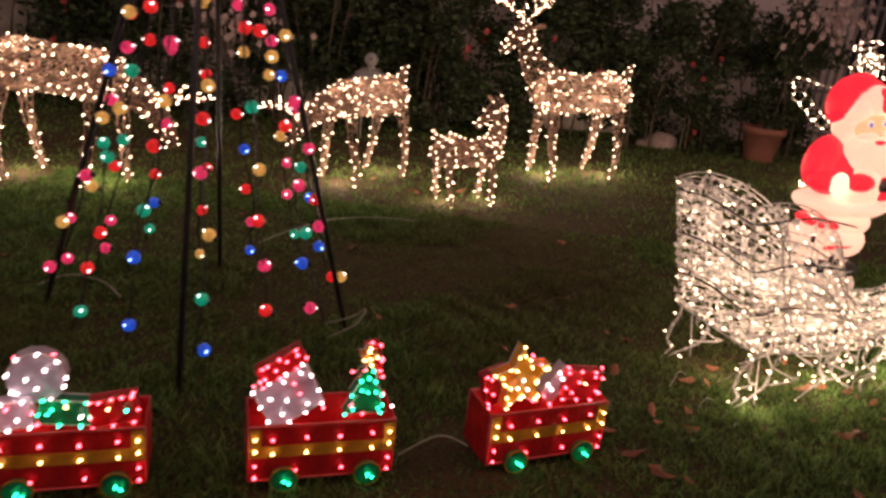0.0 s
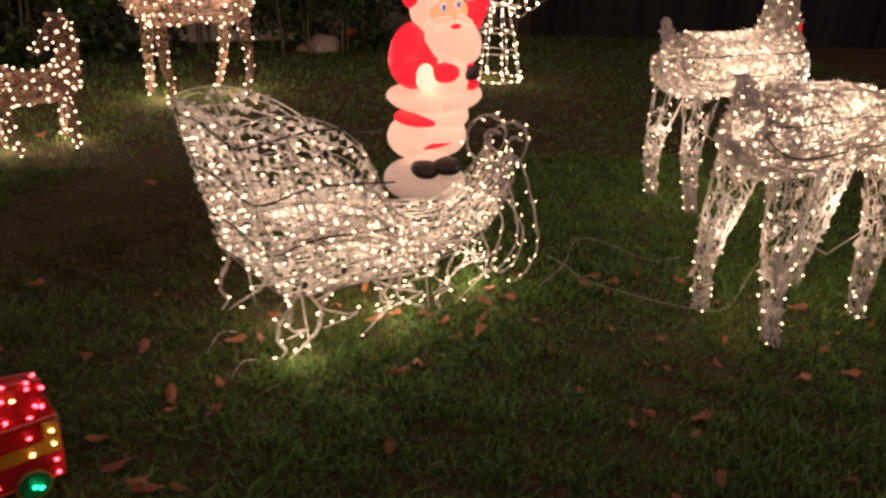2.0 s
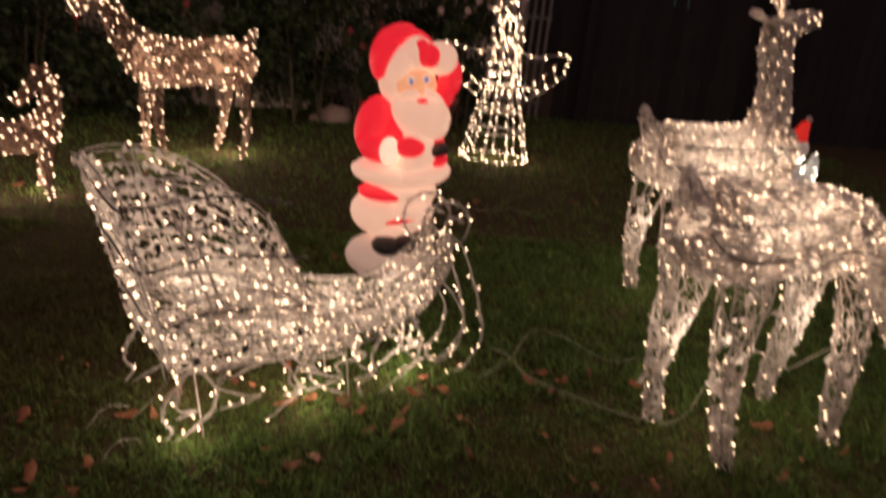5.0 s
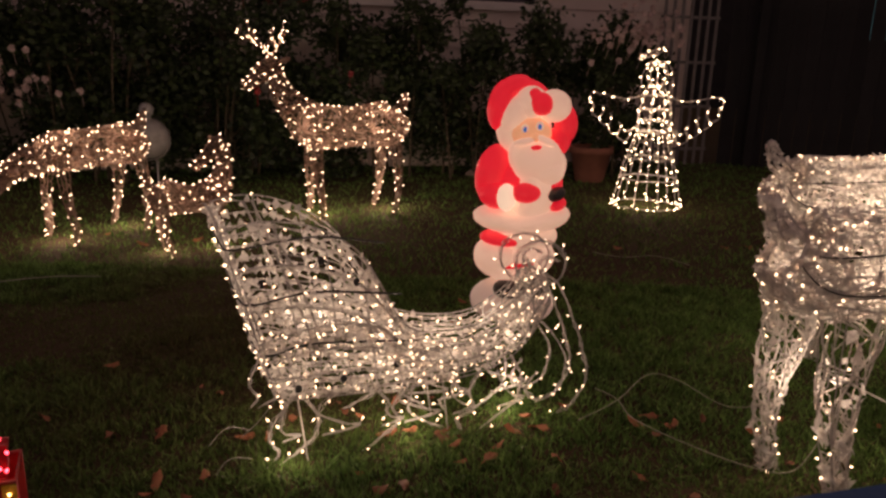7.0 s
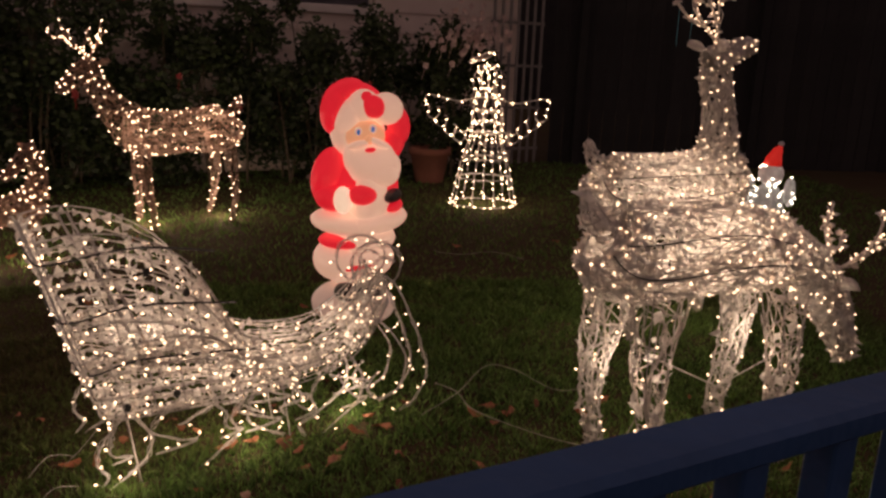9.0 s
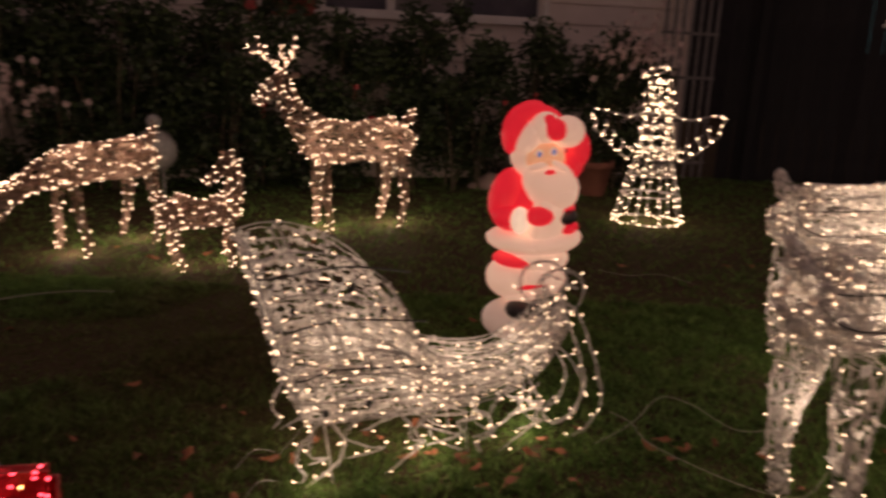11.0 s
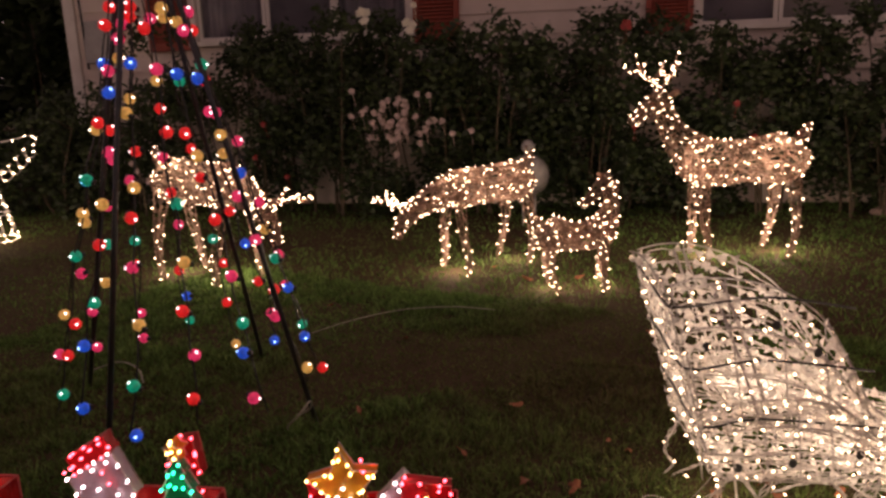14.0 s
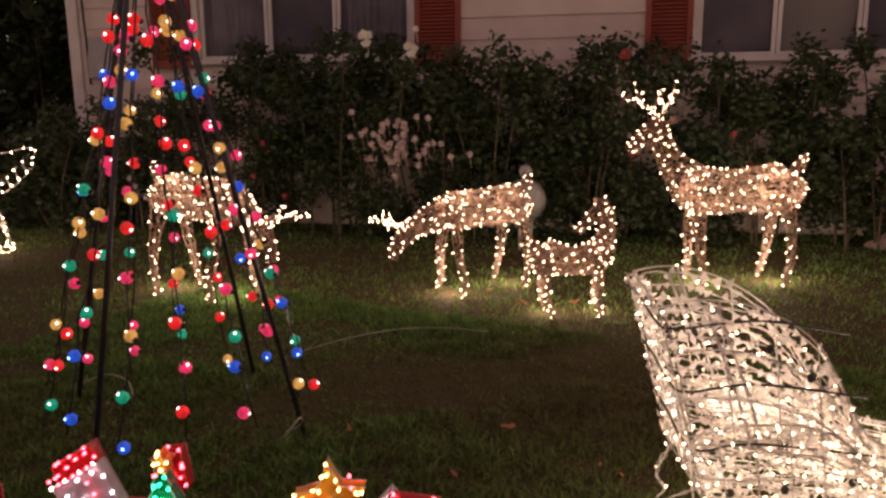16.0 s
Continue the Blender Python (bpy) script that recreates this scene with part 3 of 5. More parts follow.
    for zf, q in ((.655, -.15), (.50, -.11), (.35, -.07)):
        g = Geo()
        g.strand(curve_pts([(.30 + (.60 - zf) * .35, -.006, zf - .02), (.08, -.010, zf + .012), (q + .03, -.008, zf - .008), (q - .006, .03, zf), (q - .012, W * .5, zf + .02), (q, W, zf)], 26), .0032, 3, 5)
        part("light_cable", taper(g), mats, ob, "dark light cable")
    for y in (.008, W - .008):
        for k in (0, .026):
            g = Geo()
            g.strand([(-.05 + k, y, .70), (.03 + k, y, .50), (.10 + k, y, .30)], .0042, 0, 5)
            part("seat_rail", g, mats, ob, "plain grey metal rail")
    for x, z in ((.03, .235), (.16, .245), (.32, .265), (.10, .60), (.20, .53), (-.06, .55)):
        g = Geo()
        g.ball((x, -.012, z), (.011, .006, .013), 6, 4)
        part("clip", taper(g), M_DARKWIRE, ob, smooth=False)
    part("bulb_string", taper(lamps), M_BULB_NEAR, ob, "string of small warm white bulbs", kind="stuff")
    # added lamps inside, beneath and before the sleigh, the low ones lighting the grass
    standin_lamp(ob, [(-.02, .19, .60), (.10, .19, .52), (.06, .19, .40), (.18, .17, .30), (.34, .13, .27), (.50, .10, .27), (.68, .06, .32), (.05, .16, .10), (.35, .10, .09), (.75, .06, .10), (-.01, -.05, .06), (.36, -.02, .06), (.70, .02, .06)], 8.5)
    return ob


sleigh(pose(.80, 1.57, 0, 0, 0, 25))


# ---------------------------------------------------------------- blow-moulded figure
def plastic_figure(m):
    g = Geo()
    CREAM, RED, BLACK, FACE, EYE, HOT, CREAM_DIM = range(7)
    X = Matrix.Rotation

    def b(c, r, slot, rx=0, ry=0, rz=0, n=22, k=14):
        g.ball(c, r, n, k, slot, (X(radians(rz), 3, "Z") @ X(radians(ry), 3, "Y") @ X(radians(rx), 3, "X")))

    # local frame: -y is the front
    b((-.045, 0, .085), (.165, .14, .10), CREAM_DIM)
    b((.04, -.01, .08), (.12, .12, .085), CREAM_DIM)
    b((-.035, -.10, .165), (.065, .075, .042), BLACK, rz=10)
    b((.055, -.10, .180), (.07, .07, .04), BLACK, rz=-12)
    b((-.075, -.01, .285), (.125, .115, .100), CREAM)
    b((.035, -.01, .295), (.115, .115, .092), CREAM)
    b((-.02, -.015, .215), (.10, .10, .06), CREAM)
    b((.01, -.075, .275), (.10, .055, .016), RED, ry=-14)
    b((-.06, -.02, .372), (.115, .115, .034), RED)
    b((.02, 0, .385), (.135, .125, .080), CREAM)
    b((-.035, -.005, .452), (.175, .15, .062), CREAM, ry=3)
    b((.06, -.01, .465), (.145, .15, .062), CREAM, ry=-9)
    b((.0, .01, .60), (.165, .125, .15), RED)
    b((.045, -.045, .54), (.095, .105, .115), CREAM)
    b((.05, -.07, .60), (.07, .085, .13), CREAM)
    b((.135, -.045, .575), (.045, .085, .030), BLACK, ry=-12)
    b((.140, -.03, .53), (.045, .085, .028), RED, ry=-12)
    b((-.125, -.02, .645), (.078, .09, .125), RED, ry=12)
    b((-.105, -.07, .565), (.080, .07, .060), RED, ry=6, rz=-20)
    b((-.058, -.135, .565), (.040, .042, .058), HOT)
    b((.022, -.140, .590), (.060, .040, .042), RED, ry=-4)
    b((.055, -.085, .715), (.105, .075, .105), CREAM)
    b((.085, -.095, .675), (.085, .06, .060), CREAM)
    b((.13, -.075, .70), (.045, .05, .062), CREAM)
    b((-.01, -.075, .735), (.055, .06, .075), CREAM)
    b((-.01, -.01, .83), (.115, .105, .115), CREAM)
    b((.02, -.075, .825), (.088, .055, .068), FACE)
    b((.045, -.128, .812), (.020, .020, .018), FACE)
    b((-.015, -.112, .815), (.024, .018, .02), FACE)
    b((.002, -.122, .845), (.016, .010, .019), CREAM)
    b((.060, -.120, .858), (.016, .010, .019), CREAM)
    b((.003, -.132, .843), (.008, .005, .012), EYE)
    b((.061, -.130, .856), (.008, .005, .012), EYE)
    b((.052, -.150, .776), (.022, .014, .010), RED, ry=-8)
    b((.005, -.128, .795), (.052, .026, .016), CREAM, ry=-14)
    b((.085, -.126, .802), (.045, .026, .016), CREAM, ry=24)
    b((-.095, .0, .925), (.070, .10, .110), RED, ry=10)
    b((-.060, .0, .995), (.080, .085, .052), RED, ry=-24)
    b((-.005, .02, .955), (.105, .095, .080), RED, ry=16)
    b((-.040, -.045, .895), (.060, .085, .090), CREAM, ry=24)
    b((.015, -.050, .940), (.070, .080, .072), CREAM, ry=30)
    b((.110, -.060, .935), (.070, .060, .066), CREAM, ry=10)
    b((.060, -.108, .945), (.050, .032, .045), RED, ry=30)
    b((.030, -.095, .965), (.030, .030, .040), RED, ry=10)
    b((.160, -.01, .865), (.048, .06, .080), RED, ry=-6)
    b((.135, -.01, .79), (.05, .065, .075), RED, ry=20)
    # hot and dim creams paint the inner lamp's falloff: bright hand, fainter base
    mats = [shell("figure_cream", (1.0, 0.52, 0.36), 0.60, (0.8, 0.7, 0.6)), shell("figure_red", (1.0, 0.014, 0.035), 0.68, (0.6, 0.03, 0.03)),
            mat("figure_black", (0.015, 0.012, 0.012), (0.03, 0.025, 0.02), 0.4), shell("figure_skin", (1.0, 0.42, 0.20), 0.62, (0.75, 0.45, 0.3)),
            glow("figure_blue", (0.1, 0.22, 0.55), 0.45), shell("figure_hot", (1.0, 0.66, 0.46), 0.95, (0.8, 0.7, 0.6)),
            shell("figure_cream_dim", (1.0, 0.55, 0.42), 0.22, (0.8, 0.7, 0.62))]
    me = g.mesh("plastic_figure", mats)
    bm = bmesh.new()
    bm.from_mesh(me)
    bmesh.ops.remove_doubles(bm, verts=bm.verts, dist=1e-5)
    bm.to_mesh(me)
    bm.free()
    for p in me.polygons:
        p.use_smooth = True
    ob = new("plastic_figure", me)
    ob.matrix_basis = m
    return tagged(ob, "glowing blow-moulded winter figure in red and cream plastic", "lawn decoration")


plastic_figure(pose(1.51, 2.86, 0, 0, 0, -7) @ Matrix.Scale(1.01, 4))


# ---------------------------------------------------------------- lit wire angel
def wire_angel(m, s, label):
    ob = thing("light_up_angel", m, label, "lawn decoration", "wire angels")
    r = random.Random(8)
    lamps = Geo()
    mats = [M_DARKWIRE, M_WHITE]

    def line(g, pts, gap=.07, n=24, closed=False, lit=True):
        ln = curve_pts([tuple(q * s for q in p) for p in pts], n)
        g.strand(ln, .0034, 1, 4)
        g.strand([p + Vector((r.gauss(0, .006), r.gauss(0, .006), r.gauss(0, .006))) for p in ln], .003, 1)
        if lit:
            length = sum((a - b).length for a, b in zip(ln, ln[1:]))
            k = max(1, int(length / gap / s))
            for i in range(k):
                p = ln[int((i + .5) / k * (n - 1))]
                d = Vector((r.gauss(0, 1), r.gauss(-.5, 1), r.gauss(0, 1))).normalized()
                lamps.bulb(p + d * .012, d, .0052)

    def ring(g, z, rad, gap=.06, lit=True, squash=.8):
        line(g, [(rad * math.cos(a), rad * squash * math.sin(a), z) for a in [i * math.pi / 6 for i in range(13)]], gap, 30, lit=lit)

    g = Geo()
    for z, rad in ((.02, .25), (.22, .21), (.37, .17), (.56, .11)):
        ring(g, z, rad, .07, lit=z < .1)
    for k in range(9):
        a = k * 2 * math.pi / 9 + .2
        c, d = math.cos(a), math.sin(a) * .8
        line(g, [(.25 * c, .25 * d, .02), (.19 * c, .19 * d, .3), (.11 * c, .11 * d, .56)], .06)
    part("skirt", g, mats, ob)
    g = Geo()
    for z, rad in ((.64, .10), (.72, .11), (.82, .085)):
        ring(g, z, rad, .08)
    for k in range(7):
        a = k * 2 * math.pi / 7
        line(g, [(.11 * math.cos(a), .09 * math.sin(a), .56), (.12 * math.cos(a), .1 * math.sin(a), .7), (.06 * math.cos(a), .05 * math.sin(a), .88)], .06)
    part("bodice", g, mats, ob)
    g = Geo()
    for k in range(4):
        a = k * math.pi / 4
        line(g, [(.075 * math.cos(t) * math.cos(a), .075 * math.cos(t) * math.sin(a), .96 + .085 * math.sin(t)) for t in [i * math.pi / 5 for i in range(11)]], .06)
    line(g, [(-.10, 0, .86), (-.11, 0, .95), (-.06, 0, 1.04), (.05, 0, 1.05), (.10, 0, .97), (.10, 0, .86)], .066)
    part("head", g, mats, ob)
    g = Geo()
    line(g, [(.09 * math.cos(t) - .05, .08 * math.sin(t), 1.11 + .035 * math.cos(t) + .02 * math.sin(t)) for t in [i * math.pi / 5 for i in range(11)]], .066)
    part("halo", g, mats, ob)
    for sx in (1, -1):
        g = Geo()
        line(g, [(sx * .08, .06, .82), (sx * .2, .07, .78), (sx * .33, .08, .80), (sx * .45, .08, .82), (sx * .47, .08, .78), (sx * .44, .08, .73)], .066)
        for k, (x, z) in enumerate(((.44, .73), (.38, .67), (.31, .61), (.24, .56))):
            line(g, [(sx * x, .08, z), (sx * (x + .01), .08, z - .06), (sx * (x - .05), .08, z - .09), (sx * (x - .08), .08, z - .03), (sx * (x - .06), .08, z)], .066, 14)
        line(g, [(sx * .22, .08, .55), (sx * .15, .07, .55), (sx * .1, .06, .62)], .06, 10)
        part("wing", g, mats, ob)
    part("bulb_string", lamps, M_BULB_ANGEL, ob, "string of small white bulbs", kind="stuff")
    standin_lamp(ob, [(0, -.02, .12 * s), (0, 0, .66 * s)], 5)
    return ob


wire_angel(pose(2.63, 5.46, 0, 0, 0, -14), 1.04, "white wire angel with spread wings and lights")
wire_angel(pose(-5.17, 3.35, 0, 0, 0, 30), 1.04, "white wire angel beside the house corner, lit")


# ---------------------------------------------------------------- small lit bear with a red hat
def snow_bear(m):
    ob = thing("light_up_bear", m, "small white lit bear in a red hat", "lawn decoration")
    ice = mat("clear_white_plastic", (0.55, 0.56, 0.58), (0.72, 0.73, 0.75), 0.3, 20, trans=0.3)
    r = random.Random(3)
    lamps = Geo()

    def blob(name, c, rad, n, mt=ice, label=""):
        g = Geo()
        g.ball(c, rad, 16, 10)
        for _ in range(n):
            d = Vector((r.gauss(0, 1), r.gauss(0, 1), r.gauss(0, 1))).normalized()
            lamps.bulb(Vector(c) + Vector((d.x * rad[0], d.y * rad[1], d.z * rad[2])), d, .006)
        part(name, g, mt, ob, label)

    blob("body", (0, 0, .24), (.11, .10, .24), 50)
    blob("head", (0, 0, .53), (.075, .075, .075), 18)
    blob("arm", (-.12, 0, .42), (.035, .04, .09), 12)
    blob("arm", (.12, 0, .42), (.035, .04, .09), 12)
    g = Geo()
    g.strand([(0, 0, .575), (.005, 0, .62), (.02, 0, .67), (.035, 0, .70)], [.056, .048, .032, .012], 0, 14)
    part("hat", g, shell("hat_red", (1.0, .03, .02), .45, (.6, .03, .02)), ob, "glowing red pointed hat")
    blob("pompom", (.035, 0, .71), (.018, .018, .018), 0, ice)
    part("bulb_string", lamps, glow("small_cool_bulb", (.95, .80, .6), 12), ob, kind="stuff")


snow_bear(pose(4.07, 3.85, 0, 0, 0, -20))


# ---------------------------------------------------------------- ball light tree on four poles
def light_tree():
    base = [(-1.68, 1.64), (-.97, 1.16), (-.58, 1.74), (-1.235, 2.20)]
    apex = Vector((-1.03, 1.58, 1.93))
    ob = thing("light_tree", Matrix.Identity(4), "pyramid light tree of black poles hung with coloured ball lights", "light decoration")
    for x, y in base:
        g = Geo()
        g.strand([(x, y, -.03), (x * .5 + apex.x * .5, y * .5 + apex.y * .5, apex.z * .5), apex], .0095, 0, 8)
        part("pole", g, M_BLACK, ob)
    g = Geo()
    g.strand([apex - Vector((0, 0, .06)), apex + Vector((0, 0, .05))], .04, 0, 10)
    part("top_cap", g, M_BLACK, ob)
    cols = {"red": (1.0, .018, .02), "pink": (1.0, .04, .16), "yellow": (1.0, .52, .12), "blue": (.015, .10, .75), "green": (.0, .36, .20)}
    meshes = []
    for nm, c in cols.items():
        g = Geo()
        g.ball((0, 0, 0), .0205, 14, 9, 0)
        g.strand([(0, .015, 0), (0, .030, 0)], .009, 1, 8)
        # glowing bead on the shell, painting the ball's bright spot
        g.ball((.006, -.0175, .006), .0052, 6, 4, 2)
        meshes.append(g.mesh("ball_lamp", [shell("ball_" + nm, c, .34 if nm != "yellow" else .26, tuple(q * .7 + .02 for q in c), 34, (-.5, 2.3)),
                                           M_BLACK, glow("ball_bright_spot_" + nm, tuple(.35 * q + .65 for q in c) if nm != "blue" else (.3, .5, 1), 2.6)]))
    r = random.Random(23)
    strings = 14
    cx, cy = sum(b[0] for b in base) / 4, sum(b[1] for b in base) / 4
    for k in range(strings):
        a = 2 * math.pi * (k + .3) / strings
        foot = Vector((cx + .50 * math.cos(a), cy + .46 * math.sin(a), .04 + .12 * r.random()))
        g = Geo()
        pts = []
        for i in range(14):
            t = i / 13
            p = apex.lerp(foot, t) + Vector((r.gauss(0, .008), r.gauss(0, .008), -.05 * math.sin(t * math.pi)))
            pts.append(p)
        g.strand(pts, .0035, 0)
        part("light_string", g, M_BLACK, ob)
        n = 10 if k % 2 else 9
        for i in range(n):
            t = .12 + .88 * (i + r.uniform(.2, .8)) / n
            p = apex.lerp(foot, t) + Vector((r.uniform(-.02, .02), r.uniform(-.02, .02), -.05 * math.sin(t * math.pi) - .02))
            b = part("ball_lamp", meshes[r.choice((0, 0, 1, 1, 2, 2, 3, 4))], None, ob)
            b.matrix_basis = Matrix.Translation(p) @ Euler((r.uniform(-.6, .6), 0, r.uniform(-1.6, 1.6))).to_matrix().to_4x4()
    return ob


light_tree()


# ---------------------------------------------------------------- lit train of wire cars
T_RED = mat("red_foil", (0.36, 0.012, 0.018), (0.52, 0.03, 0.035), 0.3, 25, 0.6, vary=0.1, trans=0.4)
T_YEL = mat("yellow_foil", (0.50, 0.28, 0.02), (0.65, 0.40, 0.05), 0.3, 25, 0.6, trans=0.4)
T_GRN = mat("green_foil", (0.01, 0.20, 0.09), (0.02, 0.30, 0.14), 0.3, 25, 0.6, trans=0.4)
T_WHT = mat("white_foil", (0.50, 0.44, 0.50), (0.66, 0.60, 0.66), 0.3, 25, 0.6, trans=0.4)
T_EDGE = mat("red_tinsel", (0.45, 0.05, 0.05), (0.60, 0.10, 0.09), 0.4, 40)
B_RED, B_YEL = glow("red_bulb", (1.0, .06, .09), 8), glow("yellow_bulb", (1.0, .55, .18), 7)
B_GRN, B_WHT = glow("green_bulb", (.02, .9, .42), 6), glow("white_bulb", (1.0, .74, .76), 6)
BULBS = {}
for key, mm in (("r", B_RED), ("y", B_YEL), ("g", B_GRN), ("w", B_WHT)):
    gg = Geo()
    gg.bulb((0, 0, 0), (0, -1, 0), .0047, 1.5)
    BULBS[key] = gg.mesh("bulb", [mm])


def put_bulb(parent, key, x, y, z):
    b = part("bulb", BULBS[key], None, parent)
    b.matrix_basis = Matrix.Translation((x, y, z)) @ Euler((rng.uniform(-.5, .5), 0, rng.uniform(-.5, .5))).to_matrix().to_4x4()


def outline_wire(g, pts, y, slot=1, r=.0028):
    g.strand([(x, y, z) for x, z in pts], r, slot, 4, True)


def star_pts(cx, cz, R, q=.45, turn=0):
    return [(cx + (R if i % 2 == 0 else R * q) * math.sin(i * math.pi / 5 + turn), cz + (R if i % 2 == 0 else R * q) * math.cos(i * math.pi / 5 + turn)) for i in range(10)]


def plate(ob, name, pts, y, mt, bulbs, depth=.03, label=""):
    """A lit foil shape that stands in a wagon, drawn 1.2 times as high over the wagon's rim."""
    rim = .19
    pts = [(x * 1.05, rim + (z - rim) * 1.2) for x, z in pts]
    bulbs = [(key, x * 1.05, rim + (z - rim) * 1.2) for key, x, z in bulbs]
    g = Geo()
    g.prism(pts, y, y + depth)
    p = part(name, g, mt, ob, label, smooth=False)
    g = Geo()
    outline_wire(g, pts, y - .003, 0)
    outline_wire(g, pts, y + depth + .003, 0)
    part("frame_wire", g, M_WHITE if mt is not T_RED else T_EDGE, p)
    for key, x, z in bulbs:
        put_bulb(p, key, x, y - .012, z)
    key = {T_RED: "r", T_YEL: "y", T_GRN: "g", T_WHT: "w"}[mt]
    run = 0.0
    for (xa, za), (xb, zb) in zip(pts, pts[1:] + pts[:1]):
        d = math.hypot(xb - xa, zb - za)
        while run < d:
            put_bulb(p, key if rng.random() > .15 else "r", xa + (xb - xa) * run / d, y - .008, za + (zb - za) * run / d)
            run += .048
        run -= d
    return p


def rect(x0, x1, z0, z1, turn=0):
    cx, cz = (x0 + x1) / 2, (z0 + z1) / 2
    c, s = math.cos(turn), math.sin(turn)
    return [(cx + (x - cx) * c - (z - cz) * s, cz + (x - cx) * s + (z - cz) * c) for x, z in ((x0, z0), (x1, z0), (x1, z1), (x0, z1))]


def train_car(m, load, label):
    """An open wagon, its long side along x and its lit face towards -y."""
    ob = thing("light_up_train_car", m, label, "lawn decoration", "cars of the lit train")
    L, D, z0, z1 = .19, .14, .03, .19
    for y in (0, D):
        g = Geo()
        g.box((-L, y - .003, z0), (L, y + .003, z1))
        s = part("side_panel", g, T_RED, ob, smooth=False)
        yy = y - .006 if y == 0 else y + .002
        g = Geo()
        g.box((-L, yy, z0 + .068), (L, yy + .004, z0 + .102))
        g.box((-L, yy - .001, z0 + .068), (-L + .032, yy + .0045, z1 - .008))
        g.box((L - .032, yy - .001, z0 + .068), (L, yy + .0045, z1 - .008))
        part("yellow_band", g, T_YEL, s, smooth=False)
        if y == 0:
            for i in range(4):
                put_bulb(s, "r", -.13 + .086 * i, -.014, z1 - .035 + .004 * (i % 2))
                put_bulb(s, "y", -.13 + .086 * i, -.016, z0 + .085)
            for x in (-.07, .05):
                put_bulb(s, "r", x, -.014, z0 + .03)
            for x in (-L + .016, L - .016):
                put_bulb(s, "y", x, -.016, z1 - .03)
                put_bulb(s, "y", x, -.016, z1 - .065)
                put_bulb(s, "r", x, -.014, z0 + .05)
                put_bulb(s, "r", x, -.014, z0 + .015)
    for x in (-L, L):
        g = Geo()
        g.box((x - .003, .004, z0), (x + .003, D - .004, z1))
        e = part("end_panel", g, T_RED, ob, smooth=False)
    g = Geo()
    g.box((-L + .004, .004, z0), (L - .004, D - .004, z0 + .006))
    part("floor_panel", g, T_RED, ob, smooth=False)
    g = Geo()
    for z in (z0, z1):
        g.strand([(-L, -.004, z), (L, -.004, z), (L, D + .004, z), (-L, D + .004, z)], .004, 0, 4, True)
    for x in (-L, L):
        for y in (-.004, D + .004):
            g.strand([(x, y, z0), (x, y, z1)], .004, 0, 4)
    part("frame", g, T_EDGE, ob)
    for x in (-.10, .12):
        for y in (-.012, D + .012):
            g = Geo()
            g.strand([(x, y - .008, .035), (x, y + .008, .035)], .034, 0, 16)
            w = part("wheel", g, T_GRN, ob, smooth=False)
            g = Geo()
            g.strand([(x + .036 * math.cos(a), y - .008, .037 + .036 * math.sin(a)) for a in [i * math.pi / 8 for i in range(16)]], .003, 0, 4, True)
            part("rim", g, T_YEL, w)
            if y < 0:
                put_bulb(w, "g", x, y - .016, .038)
                put_bulb(w, "g", x + .012, y - .016, .030)
    load(ob, D, z1)
    # two unseen red lamps, added inside so that the foil glows
    for x in (-.1, .1):
        d = bpy.data.lights.new("standin_lamp", "POINT")
        d.energy, d.color, d.shadow_soft_size = .14, (1.0, .16, .12), .02
        lamp = new("standin_lamp", d)
        lamp.parent = ob
        lamp.location = (x, D * .55, z0 + .09)
    return ob


def load_star(ob, D, z):
    plate(ob, "star", star_pts(-.085, z + .068, .088, .5, -.1), .035, T_YEL,
          [("y", x, q) for x, q in star_pts(-.085, z + .068, .066, .6, -.1)] + [("w", -.085, z + .07), ("w", -.10, z + .05), ("w", -.07, z + .045)], label="yellow foil star")
    plate(ob, "candy_cane", rect(-.01, .085, z + .012, z + .062, .75), .05, T_WHT, [("w", .015, z + .03), ("w", .045, z + .055), ("r", .06, z + .085), ("w", .07, z + .075)])
    plate(ob, "gift", rect(.05, .165, z, z + .075, -.12), .03, T_RED, [("r", .07, z + .025), ("r", .09, z + .05), ("r", .14, z + .06), ("r", .15, z + .02), ("y", .11, z + .045), ("r", .155, z + .085)])
    plate(ob, "bow", rect(-.17, -.10, z - .01, z + .075, .3), .075, T_RED, [("r", -.16, z + .06), ("r", -.15, z + .02), ("r", -.12, z + .085), ("r", -.045, z + .115), ("r", -.02, z + .10)])


